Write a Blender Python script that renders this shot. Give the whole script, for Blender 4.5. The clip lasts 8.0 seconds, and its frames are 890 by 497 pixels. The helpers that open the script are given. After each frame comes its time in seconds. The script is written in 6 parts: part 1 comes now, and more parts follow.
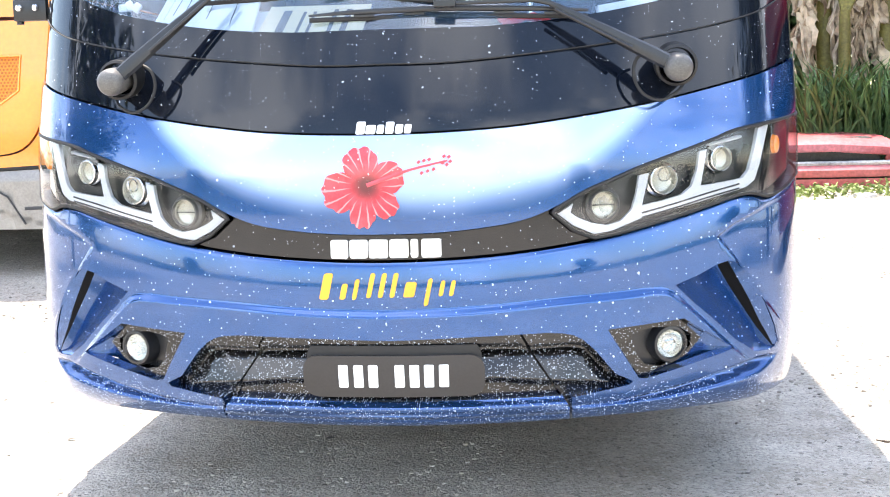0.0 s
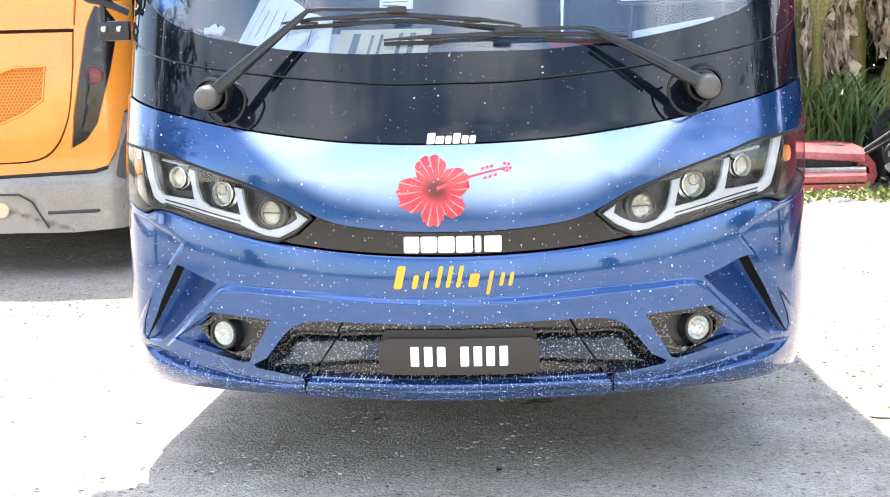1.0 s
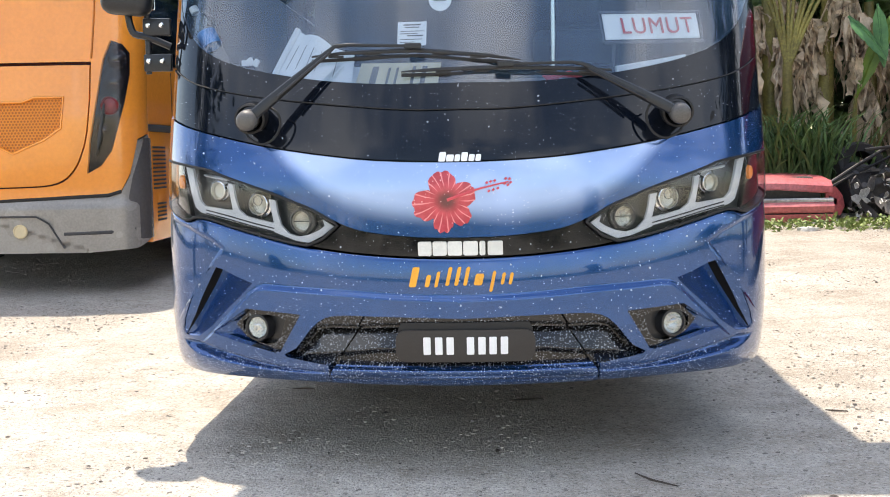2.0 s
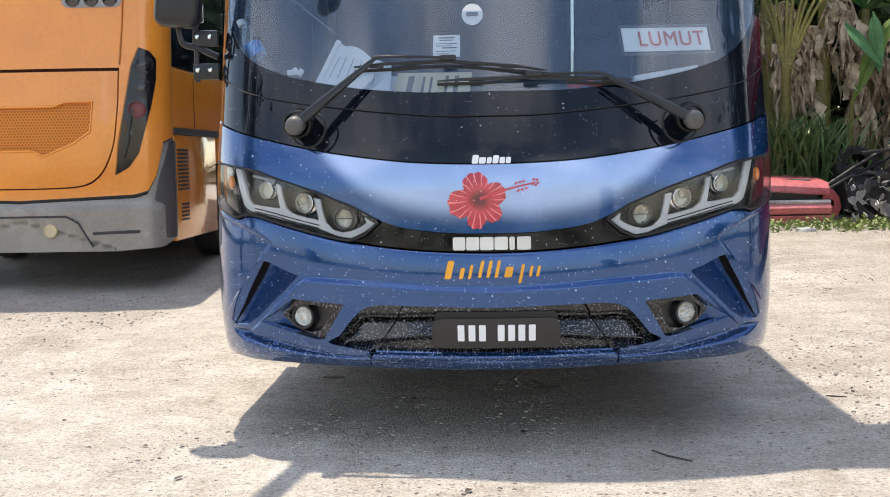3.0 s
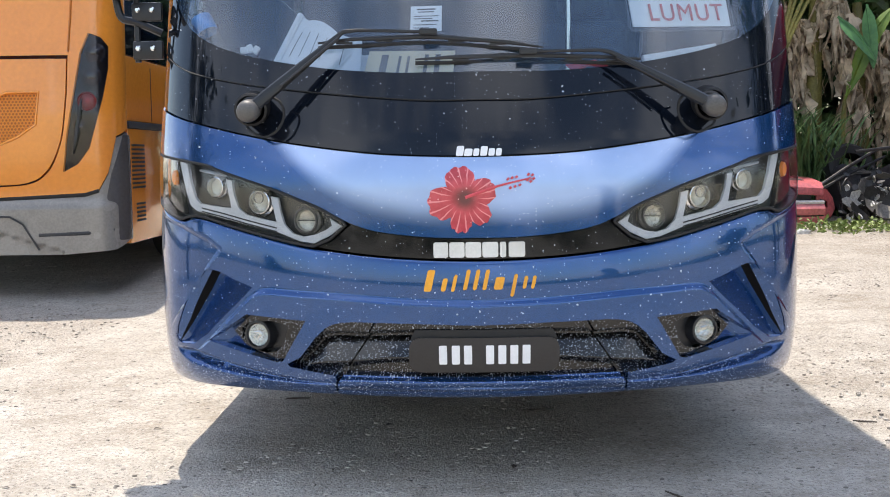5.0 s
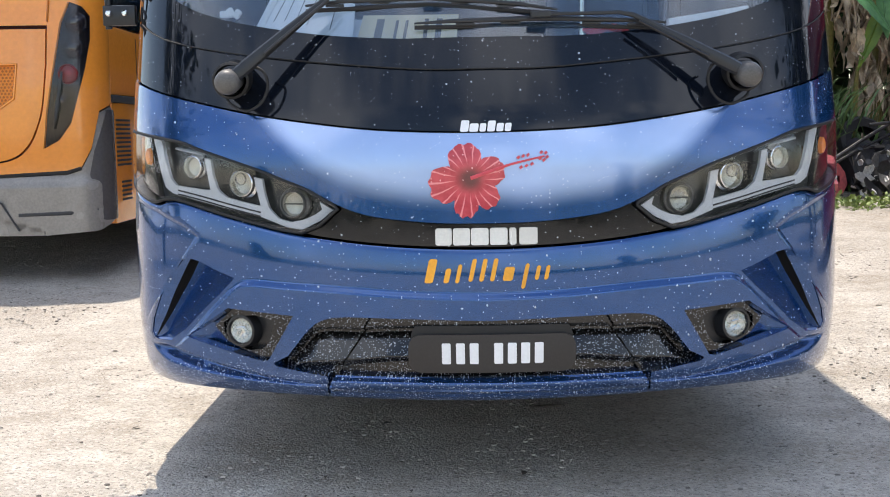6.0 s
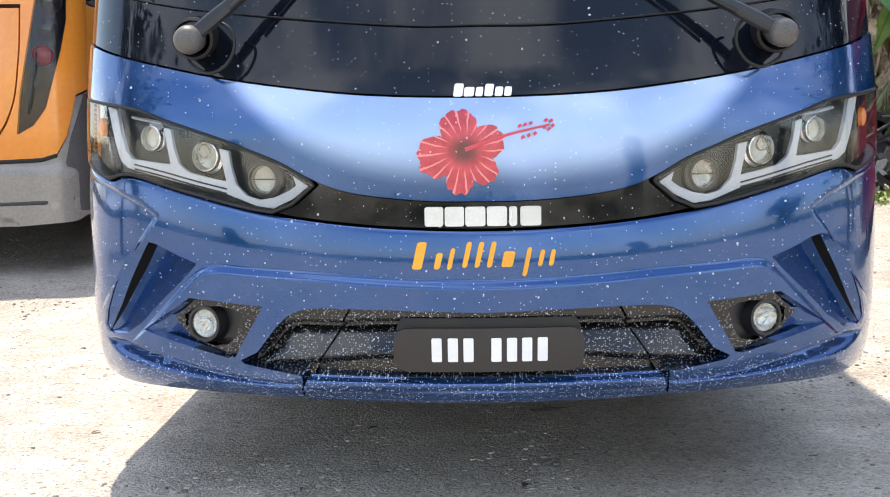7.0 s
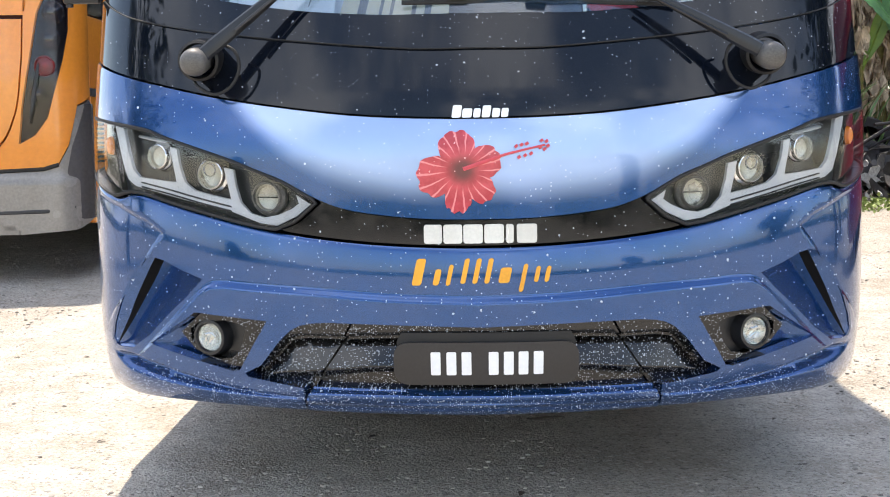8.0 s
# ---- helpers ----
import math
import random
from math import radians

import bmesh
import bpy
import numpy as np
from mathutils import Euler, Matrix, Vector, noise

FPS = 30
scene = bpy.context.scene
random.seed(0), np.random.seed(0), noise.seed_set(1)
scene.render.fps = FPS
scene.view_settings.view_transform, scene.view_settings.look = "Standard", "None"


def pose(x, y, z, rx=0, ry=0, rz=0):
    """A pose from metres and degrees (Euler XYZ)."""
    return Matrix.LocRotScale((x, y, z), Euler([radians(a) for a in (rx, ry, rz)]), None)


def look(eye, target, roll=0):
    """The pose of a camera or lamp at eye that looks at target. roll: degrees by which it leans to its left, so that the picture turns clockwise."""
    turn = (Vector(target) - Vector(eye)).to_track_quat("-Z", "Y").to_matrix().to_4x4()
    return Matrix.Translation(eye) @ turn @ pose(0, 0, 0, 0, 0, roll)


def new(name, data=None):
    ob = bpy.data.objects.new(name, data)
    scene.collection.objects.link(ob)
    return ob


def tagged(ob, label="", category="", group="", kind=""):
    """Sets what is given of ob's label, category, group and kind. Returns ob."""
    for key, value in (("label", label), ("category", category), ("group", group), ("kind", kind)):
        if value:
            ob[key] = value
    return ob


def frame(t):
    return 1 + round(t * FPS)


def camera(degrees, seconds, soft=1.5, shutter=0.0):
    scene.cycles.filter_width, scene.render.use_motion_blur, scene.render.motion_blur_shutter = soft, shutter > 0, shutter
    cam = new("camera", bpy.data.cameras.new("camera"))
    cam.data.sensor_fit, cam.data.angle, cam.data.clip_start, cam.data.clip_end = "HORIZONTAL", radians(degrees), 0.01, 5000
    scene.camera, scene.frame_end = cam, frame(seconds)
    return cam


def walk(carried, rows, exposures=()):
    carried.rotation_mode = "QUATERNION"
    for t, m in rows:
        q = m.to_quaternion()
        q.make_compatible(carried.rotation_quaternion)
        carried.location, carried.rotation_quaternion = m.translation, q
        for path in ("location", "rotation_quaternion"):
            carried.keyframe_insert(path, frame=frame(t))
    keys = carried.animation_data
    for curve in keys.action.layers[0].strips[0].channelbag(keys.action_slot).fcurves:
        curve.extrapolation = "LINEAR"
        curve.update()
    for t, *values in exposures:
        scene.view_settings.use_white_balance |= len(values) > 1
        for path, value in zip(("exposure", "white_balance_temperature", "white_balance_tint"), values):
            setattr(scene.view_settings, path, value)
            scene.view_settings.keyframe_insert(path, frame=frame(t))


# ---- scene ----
cam = camera(42.8, 8.0, soft=1.0)
PATH = [
    (0, (0.473, 0.049, 1.275), (0.286, 2.026, 1.036), -1.5),
    (0.5, (0.359, -0.181, 1.298), (0.18, 1.796, 1.059), -1.6),
    (1, (0.205, -0.433, 1.302), (0.08, 1.55, 1.073), -1.4),
    (1.5, (0.163, -0.692, 1.298), (0.061, 1.295, 1.091), -1.3),
    (1.7, (0.163, -0.82, 1.269), (0.065, 1.17, 1.082), -1.2),
    (2.8, (-0.033, -1.392, 1.233), (-0.096, 0.601, 1.079), -0.9),
    (3, (-0.009, -1.408, 1.25), (-0.089, 0.584, 1.088), -1.0),
    (3.5, (-0.041, -1.363, 1.24), (-0.111, 0.629, 1.078), -0.8),
    (4, (-0.017, -1.155, 1.212), (-0.075, 0.837, 1.05), -0.8),
    (4.2, (-0.016, -1.053, 1.198), (-0.068, 0.94, 1.055), -0.7),
    (5.3, (-0.062, -0.579, 1.237), (-0.095, 1.413, 1.065), -0.9),
    (5.5, (-0.054, -0.48, 1.248), (-0.101, 1.511, 1.069), -0.9),
    (6, (-0.075, -0.3, 1.223), (-0.108, 1.689, 1.016), -1.0),
    (6.5, (-0.067, -0.04, 1.165), (-0.099, 1.949, 0.956), -0.8),
    (7, (-0.06, 0.138, 1.124), (-0.091, 2.127, 0.918), -0.8),
    (7.5, (-0.066, 0.149, 1.14), (-0.094, 2.139, 0.935), -0.8),
    (8, (-0.064, 0.047, 1.174), (-0.089, 2.037, 0.972), -0.8),
]
EXPOSURES = [(0.0, 2.2, 7100), (0.5, 2.12, 7100), (1.0, 1.92, 7300), (1.5, 1.48, 7450), (1.7, 1.3, 7400), (2.8, 0.84, 7250), (3.0, 0.74, 7200), (3.5, 0.53, 7050), (4.0, 0.48, 7000), (5.3, 0.87, 6950),
             (5.5, 0.87, 6950), (6.0, 0.82, 6950), (6.5, 0.82, 7000), (7.0, 1.2, 7150), (8.0, 1.2, 7250)]
EXPOSURES = [(t, stops, kelvin, 13) for t, stops, kelvin in EXPOSURES]
walk(cam, [(t, look(eye, target, roll)) for t, eye, target, roll in PATH], EXPOSURES)

# ---- world, sun, exposure ----
SUN_WAY = Vector((0.125, -0.28, -1.0))          # the way the sunlight travels
world = bpy.data.worlds.new("sky")
scene.world = world
world.use_nodes = True
wn = world.node_tree.nodes
wl = world.node_tree.links
sky = wn.new("ShaderNodeTexSky")
sky.sky_type = "NISHITA"
sky.sun_disc = False
sky.sun_elevation = math.asin(-SUN_WAY.normalized().z)
sky.sun_rotation = math.atan2(-SUN_WAY.x, -SUN_WAY.y)
sky.air_density, sky.dust_density, sky.ozone_density = 1.2, 0.8, 2.5
# broken white cloud over the hazy blue
way_in = wn.new("ShaderNodeTexCoord")
puff = wn.new("ShaderNodeTexNoise")
puff.inputs["Scale"].default_value, puff.inputs["Detail"].default_value, puff.inputs["Roughness"].default_value = 2.3, 6.0, 0.55
cover = wn.new("ShaderNodeMapRange")
cover.interpolation_type = "SMOOTHSTEP"
for socket, value in zip(cover.inputs[1:5], (0.46, 0.67, 0.02, 0.72)):
    socket.default_value = value
cloudy = wn.new("ShaderNodeMix")
cloudy.data_type = "RGBA"
cloudy.inputs[7].default_value = (8.2, 9.0, 10.2, 1)
wl.new(way_in.outputs["Generated"], puff.inputs["Vector"])
wl.new(puff.outputs[0], cover.inputs[0])
wl.new(cover.outputs[0], cloudy.inputs[0])
wl.new(sky.outputs[0], cloudy.inputs[6])
wl.new(cloudy.outputs[2], wn["Background"].inputs[0])
wn["Background"].inputs[1].default_value = 0.15
sun = new("sun", bpy.data.lights.new("sun", "SUN"))
sun.data.energy, sun.data.angle, sun.data.color = 3.1, radians(0.7), (1.0, 0.95, 0.87)
sun.matrix_world = look((0, 0, 20), Vector((0, 0, 20)) + SUN_WAY)


# ---- materials ----
def lin(r, g, b):
    """An sRGB colour in 0..255 as linear RGBA."""
    return tuple((c / 255 / 12.92) if c < 11 else ((c / 255 + 0.055) / 1.055) ** 2.4 for c in (r, g, b)) + (1.0,)


class Nodes:
    """A small builder for one node material."""

    def __init__(self, name):
        self.mat = bpy.data.materials.new(name)
        self.mat.use_nodes = True
        self.tree = self.mat.node_tree
        self.bsdf = self.tree.nodes["Principled BSDF"]
        self.out = self.tree.nodes["Material Output"]
        self.coord = self.add("ShaderNodeTexCoord").outputs["Object"]

    def add(self, kind):
        return self.tree.nodes.new(kind)

    def put(self, socket, value):
        if isinstance(value, bpy.types.NodeSocket):
            self.tree.links.new(value, socket)
        else:
            socket.default_value = value

    def set(self, **values):
        for k, v in values.items():
            self.put(self.bsdf.inputs[k.replace("_", " ")], v)
        return self

    def math(self, op, a, b=0.0, c=0.0):
        n = self.add("ShaderNodeMath")
        n.operation = op
        for s, v in zip(n.inputs, (a, b, c)):
            self.put(s, v)
        return n.outputs[0]

    def xyz(self):
        n = self.add("ShaderNodeSeparateXYZ")
        self.put(n.inputs[0], self.coord)
        return n.outputs

    def noise(self, scale, detail=4.0, rough=0.6, vector=None):
        n = self.add("ShaderNodeTexNoise")
        self.put(n.inputs["Vector"], vector or self.coord)
        n.inputs["Scale"].default_value, n.inputs["Detail"].default_value, n.inputs["Roughness"].default_value = scale, detail, rough
        return n.outputs[0]

    def ramp(self, value, lo, hi, a=0.0, b=1.0):
        n = self.add("ShaderNodeMapRange")
        n.interpolation_type = "SMOOTHSTEP"
        for s, v in zip(n.inputs, (value, lo, hi, a, b)):
            self.put(s, v)
        return n.outputs[0]

    def mix(self, fac, a, b):
        n = self.add("ShaderNodeMix")
        n.data_type = "RGBA"
        self.put(n.inputs[0], fac), self.put(n.inputs[6], a), self.put(n.inputs[7], b)
        return n.outputs[2]

    def specks(self, scale, share, radius):
        """Round spots of uneven size: scale cells a metre, the share of cells that have one, radius in cells."""
        n = self.add("ShaderNodeTexVoronoi")
        n.voronoi_dimensions = "2D"
        x, y, z = self.xyz()
        flat = self.add("ShaderNodeCombineXYZ")
        self.put(flat.inputs[0], x), self.put(flat.inputs[1], z)
        ragged = self.add("ShaderNodeVectorMath")
        ragged.operation = "MULTIPLY_ADD"
        warp = self.add("ShaderNodeTexNoise")
        self.put(warp.inputs["Vector"], self.coord)
        warp.inputs["Scale"].default_value = scale * 2.5
        self.put(ragged.inputs[0], warp.outputs["Color"])
        ragged.inputs[1].default_value = (0.25 / scale,) * 3
        self.put(ragged.inputs[2], flat.outputs[0])
        self.put(n.inputs["Vector"], ragged.outputs[0])
        n.inputs["Scale"].default_value = scale
        sep = self.add("ShaderNodeSeparateColor")
        self.put(sep.inputs[0], n.outputs["Color"])
        first = self.math("SUBTRACT", 1.0, share)
        size = self.math("MULTIPLY", self.math("GREATER_THAN", sep.outputs[0], first), self.ramp(sep.outputs[0], first, 1.0, radius * 0.4, radius))
        return self.math("LESS_THAN", n.outputs["Distance"], size)

    def spots(self, scale, share, radius):
        """The same on level ground, where the cells are cut by it."""
        n = self.add("ShaderNodeTexVoronoi")
        self.put(n.inputs["Vector"], self.coord)
        n.inputs["Scale"].default_value = scale
        sep = self.add("ShaderNodeSeparateColor")
        self.put(sep.inputs[0], n.outputs["Color"])
        first = 1.0 - share
        size = self.math("MULTIPLY", self.math("GREATER_THAN", sep.outputs[0], first), self.ramp(sep.outputs[0], first, 1.0, radius * 0.4, radius))
        return self.math("LESS_THAN", n.outputs["Distance"], size)

    def bump(self, height, strength=0.3, distance=0.01):
        n = self.add("ShaderNodeBump")
        n.inputs["Strength"].default_value, n.inputs["Distance"].default_value = strength, distance
        self.put(n.inputs["Height"], height)
        self.put(self.bsdf.inputs["Normal"], n.outputs[0])
        return self


def plain(name, colour, rough=0.5, metal=0.0, vary=0.12, grain=30.0, bump=0.0, coat=0.0):
    """Colour with two scales of variation, roughness wear and an optional fine relief."""
    n = Nodes(name)
    big, fine = n.noise(grain / 8, 3), n.noise(grain * 4, 4)
    f = n.math("ADD", n.math("MULTIPLY", big, 0.6), n.math("MULTIPLY", fine, 0.4))
    dark = tuple(c * (1 - 2 * vary) for c in colour[:3]) + (1,)
    light = tuple(min(1, c * (1 + 2 * vary)) for c in colour[:3]) + (1,)
    n.set(Base_Color=n.mix(n.ramp(f, 0.3, 0.7), dark, light), Metallic=metal, Roughness=n.ramp(big, 0.3, 0.7, rough * 0.85, min(1, rough * 1.15)), Coat_Weight=coat)
    if bump:
        n.bump(fine, bump, 0.004)
    return n.mat


DUST = lin(205, 212, 222)


def paint(name, colour, splash, glow=False):
    """Glossy bus paint under clear coat, with dried splashes and road film; glow adds a soft-edged pale field to the
    front panel.
    """
    n = Nodes(name)
    x, y, z = n.xyz()
    fl = n.noise(900, 2)
    base = n.mix(n.ramp(fl, 0.35, 0.75), tuple(c * 0.82 for c in colour[:3]) + (1,), tuple(min(1, c * 1.2) for c in colour[:3]) + (1,))
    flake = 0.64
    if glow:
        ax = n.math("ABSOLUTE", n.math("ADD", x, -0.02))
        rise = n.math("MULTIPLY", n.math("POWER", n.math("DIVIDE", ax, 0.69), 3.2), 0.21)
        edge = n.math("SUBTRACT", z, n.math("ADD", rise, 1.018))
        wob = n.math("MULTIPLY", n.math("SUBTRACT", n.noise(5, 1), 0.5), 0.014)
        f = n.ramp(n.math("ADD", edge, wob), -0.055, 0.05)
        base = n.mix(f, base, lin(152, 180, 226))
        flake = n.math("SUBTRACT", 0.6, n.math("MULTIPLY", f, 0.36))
    film = n.ramp(n.noise(5, 5), 0.35, 0.8, 0.04, 0.15)
    grime = n.math("ADD", film, n.ramp(z, 0.34, 0.70, 0.07, 0.0))
    base = n.mix(grime, base, lin(100, 98, 100))
    low = n.ramp(z, 0.3, 0.62, 1.0, 0.0)
    few = n.specks(26, 0.14 * splash, 0.085)
    tiny = n.specks(70, 0.16 * splash, 0.12)
    many = n.math("MULTIPLY", n.math("MAXIMUM", n.specks(170, 0.36, 0.26), n.specks(80, 0.14, 0.2)), n.math("GREATER_THAN", n.math("ADD", low, n.math("MULTIPLY", n.noise(11, 3), 0.9)), 1.04))
    dots = n.math("MAXIMUM", n.math("MAXIMUM", few, tiny), many)
    n.set(Base_Color=n.mix(n.math("MULTIPLY", dots, 0.8), base, DUST), Metallic=n.math("MULTIPLY", n.math("SUBTRACT", 1.0, dots), flake),
          Roughness=n.math("MAXIMUM", n.math("MULTIPLY", dots, 0.8), n.ramp(film, 0.03, 0.12, 0.12, 0.2)), Coat_Weight=n.math("SUBTRACT", 1.0, dots), Coat_Roughness=n.ramp(film, 0.03, 0.12, 0.02, 0.06))
    n.bump(n.noise(4, 2), 0.03, 0.02)
    return n.mat


def trim_black(name, colour, rough, splash, dense=False, shine=0.22):
    """Black trim with dust spots, thick where the wheels throw them."""
    n = Nodes(name)
    few, tiny = n.specks(26, 0.09 * splash, 0.075), n.specks(75, 0.09 * splash, 0.11)
    dots = n.math("MAXIMUM", few, tiny)
    if dense:
        x, y, z = n.xyz()
        near = n.ramp(z, 0.42, 0.72, 1.0, 0.5)
        dots = n.math("MAXIMUM", dots, n.math("MULTIPLY", n.math("MAXIMUM", n.specks(170, 0.42, 0.27), n.specks(80, 0.16, 0.2)), n.math("GREATER_THAN", n.math("ADD", near, n.math("MULTIPLY", n.noise(16, 3), 0.7)), 0.94)))
    film = n.ramp(n.noise(6, 5), 0.35, 0.8, 0.0, 0.03)
    base = n.mix(film, colour, lin(120, 122, 126))
    n.set(Base_Color=n.mix(n.math("MULTIPLY", dots, 0.7), base, DUST), Roughness=n.math("MAXIMUM", n.math("MULTIPLY", dots, 0.8), n.ramp(film, 0, 0.03, rough, rough + 0.1)), Specular_IOR_Level=shine)
    return n.mat


def clear_glass(name, tint, ior=1.45, haze=0.0, film=lin(150, 150, 146)):
    """A pane that lets light straight through and mirrors by Fresnel; haze lays a diffuse film colour over it."""
    n = Nodes(name)
    clear = n.add("ShaderNodeBsdfTransparent")
    clear.inputs[0].default_value = tint
    gloss = n.add("ShaderNodeBsdfGlossy")
    gloss.inputs["Roughness"].default_value = 0.02
    face = n.add("ShaderNodeLayerWeight")
    face.inputs["Blend"].default_value = 0.5
    f0 = ((ior - 1) / (ior + 1)) ** 2 * 1.9          # two faces of the pane
    shine = n.math("ADD", n.math("MULTIPLY", n.math("POWER", face.outputs["Facing"], 4.5), 1 - f0), f0)
    mix = n.add("ShaderNodeMixShader")
    n.put(mix.inputs[0], shine), n.put(mix.inputs[1], clear.outputs[0]), n.put(mix.inputs[2], gloss.outputs[0])
    last = mix.outputs[0]
    if haze:
        # diffuse layer: dull film on covers and bottle, painted sky reflection in the windscreen's
        dust = n.add("ShaderNodeBsdfDiffuse")
        dust.inputs[0].default_value = film
        m2 = n.add("ShaderNodeMixShader")
        n.put(m2.inputs[0], n.ramp(n.noise(7, 5), 0.3, 0.8, haze * 0.4, haze)), n.put(m2.inputs[1], last), n.put(m2.inputs[2], dust.outputs[0])
        last = m2.outputs[0]
    n.put(n.out.inputs[0], last)
    return n.mat


BLUE = lin(5, 73, 134)
M_BLUE = paint("blue_paint", BLUE, 1.0)
M_BLUE_GLOW = paint("blue_paint_pale_field", BLUE, 0.7, glow=True)
M_BLACK_GLOSS = trim_black("gloss_black", lin(9, 15, 25), 0.03, 1.2, shine=0.42)
M_BLACK_BAND = trim_black("gloss_black_band", lin(15, 16, 19), 0.05, 1.6, shine=0.5)
M_BLACK_TRIM = trim_black("dusty_black_plastic", lin(19, 19, 20), 0.12, 1.5, dense=True, shine=0.6)
M_RUBBER = plain("black_rubber", lin(24, 24, 25), 0.6, vary=0.2, grain=40, bump=0.1)
M_WIPER = plain("wiper_black", lin(30, 32, 36), 0.35, vary=0.2, grain=30)
M_CAP = plain("worn_grey_cap", lin(90, 88, 86), 0.42, vary=0.2, grain=50, bump=0.1)
M_SLOT = plain("slot_black", lin(9, 9, 11), 0.8, vary=0.3, grain=60)
M_SLOT.node_tree.nodes["Principled BSDF"].inputs["Specular IOR Level"].default_value = 0.1
M_CHROME = plain("chrome", lin(225, 225, 225), 0.12, metal=1.0, vary=0.03)
M_REFLECTOR = plain("lamp_reflector", lin(226, 228, 226), 0.2, metal=0.85, vary=0.1, grain=60)
M_BOWL = plain("projector_bowl_grey", lin(190, 188, 178), 0.3, metal=0.65, vary=0.15, grain=60)
M_HOUSING = plain("lamp_housing_black", lin(34, 35, 38), 0.3, vary=0.15)
M_GUIDE = plain("lamp_light_guide", lin(180, 184, 188), 0.3, vary=0.06, coat=0.5)
M_AMBER = plain("amber_lens", lin(214, 120, 40), 0.2, vary=0.1, coat=1.0)
M_RED_LENS = plain("red_lens", lin(150, 28, 30), 0.15, vary=0.1, coat=1.0)
M_DARK_LENS = plain("smoked_lens", lin(40, 36, 38), 0.12, vary=0.1, coat=1.0)
M_LENS = clear_glass("lamp_cover_glass", (0.96, 0.97, 0.98, 1), 1.45, haze=0.02)
M_SMOKED = clear_glass("smoked_cover", (0.62, 0.58, 0.60, 1), 1.3, haze=0.0)
# dust haze tinted blue, so sky reflection is put into the colour
M_GLASS = clear_glass("windscreen_glass_sky_haze", (0.74, 0.82, 0.87, 1), 1.75, haze=0.13, film=lin(112, 160, 212))
M_WHITE = plain("white_lettering", lin(232, 234, 236), 0.4, vary=0.03)
M_SILVER = plain("silver_lettering", lin(214, 214, 210), 0.3, metal=0.3, vary=0.06)
M_GOLD = plain("gold_lettering", lin(236, 164, 48), 0.45, vary=0.08)
M_PLATE = plain("number_plate_black", lin(44, 42, 42), 0.45, vary=0.1)
M_PAPER = plain("white_paper", lin(226, 228, 230), 0.8, vary=0.04)
M_CARD = plain("brown_card", lin(224, 206, 168), 0.8, vary=0.06)
M_PRINT = plain("grey_print", lin(96, 92, 88), 0.8, vary=0.1)
M_RED_PRINT = plain("red_print", lin(186, 62, 60), 0.7, vary=0.05)
M_DASH = plain("dashboard_grey", lin(70, 74, 82), 0.7, vary=0.15, grain=20, bump=0.1)
M_INSIDE = plain("cabin_lining", lin(52, 56, 64), 0.8, vary=0.15)
M_ORANGE = plain("orange_paint", lin(250, 152, 55), 0.2, vary=0.05, grain=8, coat=1.0)
M_ORANGE_DARK = plain("orange_mesh", lin(196, 112, 36), 0.5, vary=0.1)
M_GROOVE = plain("dark_gap", lin(60, 22, 10), 0.8)
M_GREY_BUMPER = plain("dusty_grey_bumper", lin(150, 145, 138), 0.26, vary=0.10, grain=14, bump=0.02, coat=0.6)
# bumper grey darkened: the corner's dark reflection is put into the colour
M_GUARD = plain("corner_guard_dark_reflection", lin(92, 88, 85), 0.2, vary=0.1, grain=10, coat=0.6)
M_DARK_PLASTIC = plain("dark_grey_plastic", lin(58, 58, 60), 0.5, vary=0.15, grain=20)
M_TYRE = plain("dusty_tyre", lin(40, 39, 38), 0.8, vary=0.2, grain=30, bump=0.2)
M_STEEL = plain("wheel_steel", lin(150, 150, 150), 0.4, metal=0.6, vary=0.1)


# ---- mesh helpers ----
from mathutils.geometry import delaunay_2d_cdt


def part(name, geo, material, parent=None, label="", smooth=False):
    """Links (vertices, faces) as ONE mesh object, under a thing or a part."""
    me = bpy.data.meshes.new(name)
    me.from_pydata([tuple(v) for v in geo[0]], [], [tuple(f) for f in geo[1]])
    me.materials.append(material)
    if len(geo) == 3:
        # true surface normals on the skin, flat ones on its border
        me.shade_smooth()
        normals = []
        for p in me.polygons:
            for v in p.vertices:
                normals.append(geo[2][v] if v < len(geo[2]) else p.normal.copy())
        me.normals_split_custom_set(normals)
    elif smooth:
        me.shade_smooth()
        me.set_sharp_from_angle(angle=radians(38))
    ob = new(name, me)
    ob.parent = parent
    return tagged(ob, label)


def thing(name, label, category, group="", kind="", at=None):
    ob = new(name)
    if at:
        ob.matrix_basis = at
    return tagged(ob, label, category, group, kind)


def join(*geos):
    vs, fs = [], []
    for v, f in geos:
        k = len(vs)
        vs += list(v)
        fs += [tuple(i + k for i in face) for face in f]
    return vs, fs


def moved(geo, m):
    return [m @ Vector(v) for v in geo[0]], geo[1]


def box(lo, hi, bevel=0.0, segments=2):
    bm = bmesh.new()
    bmesh.ops.create_cube(bm, size=1)
    for v in bm.verts:
        v.co = Vector([lo[i] + (v.co[i] + 0.5) * (hi[i] - lo[i]) for i in range(3)])
    if bevel:
        bmesh.ops.bevel(bm, geom=bm.edges[:], offset=bevel, segments=segments, affect="EDGES", profile=0.5)
    bm.verts.index_update()
    geo = [v.co.copy() for v in bm.verts], [tuple(v.index for v in f.verts) for f in bm.faces]
    bm.free()
    return geo


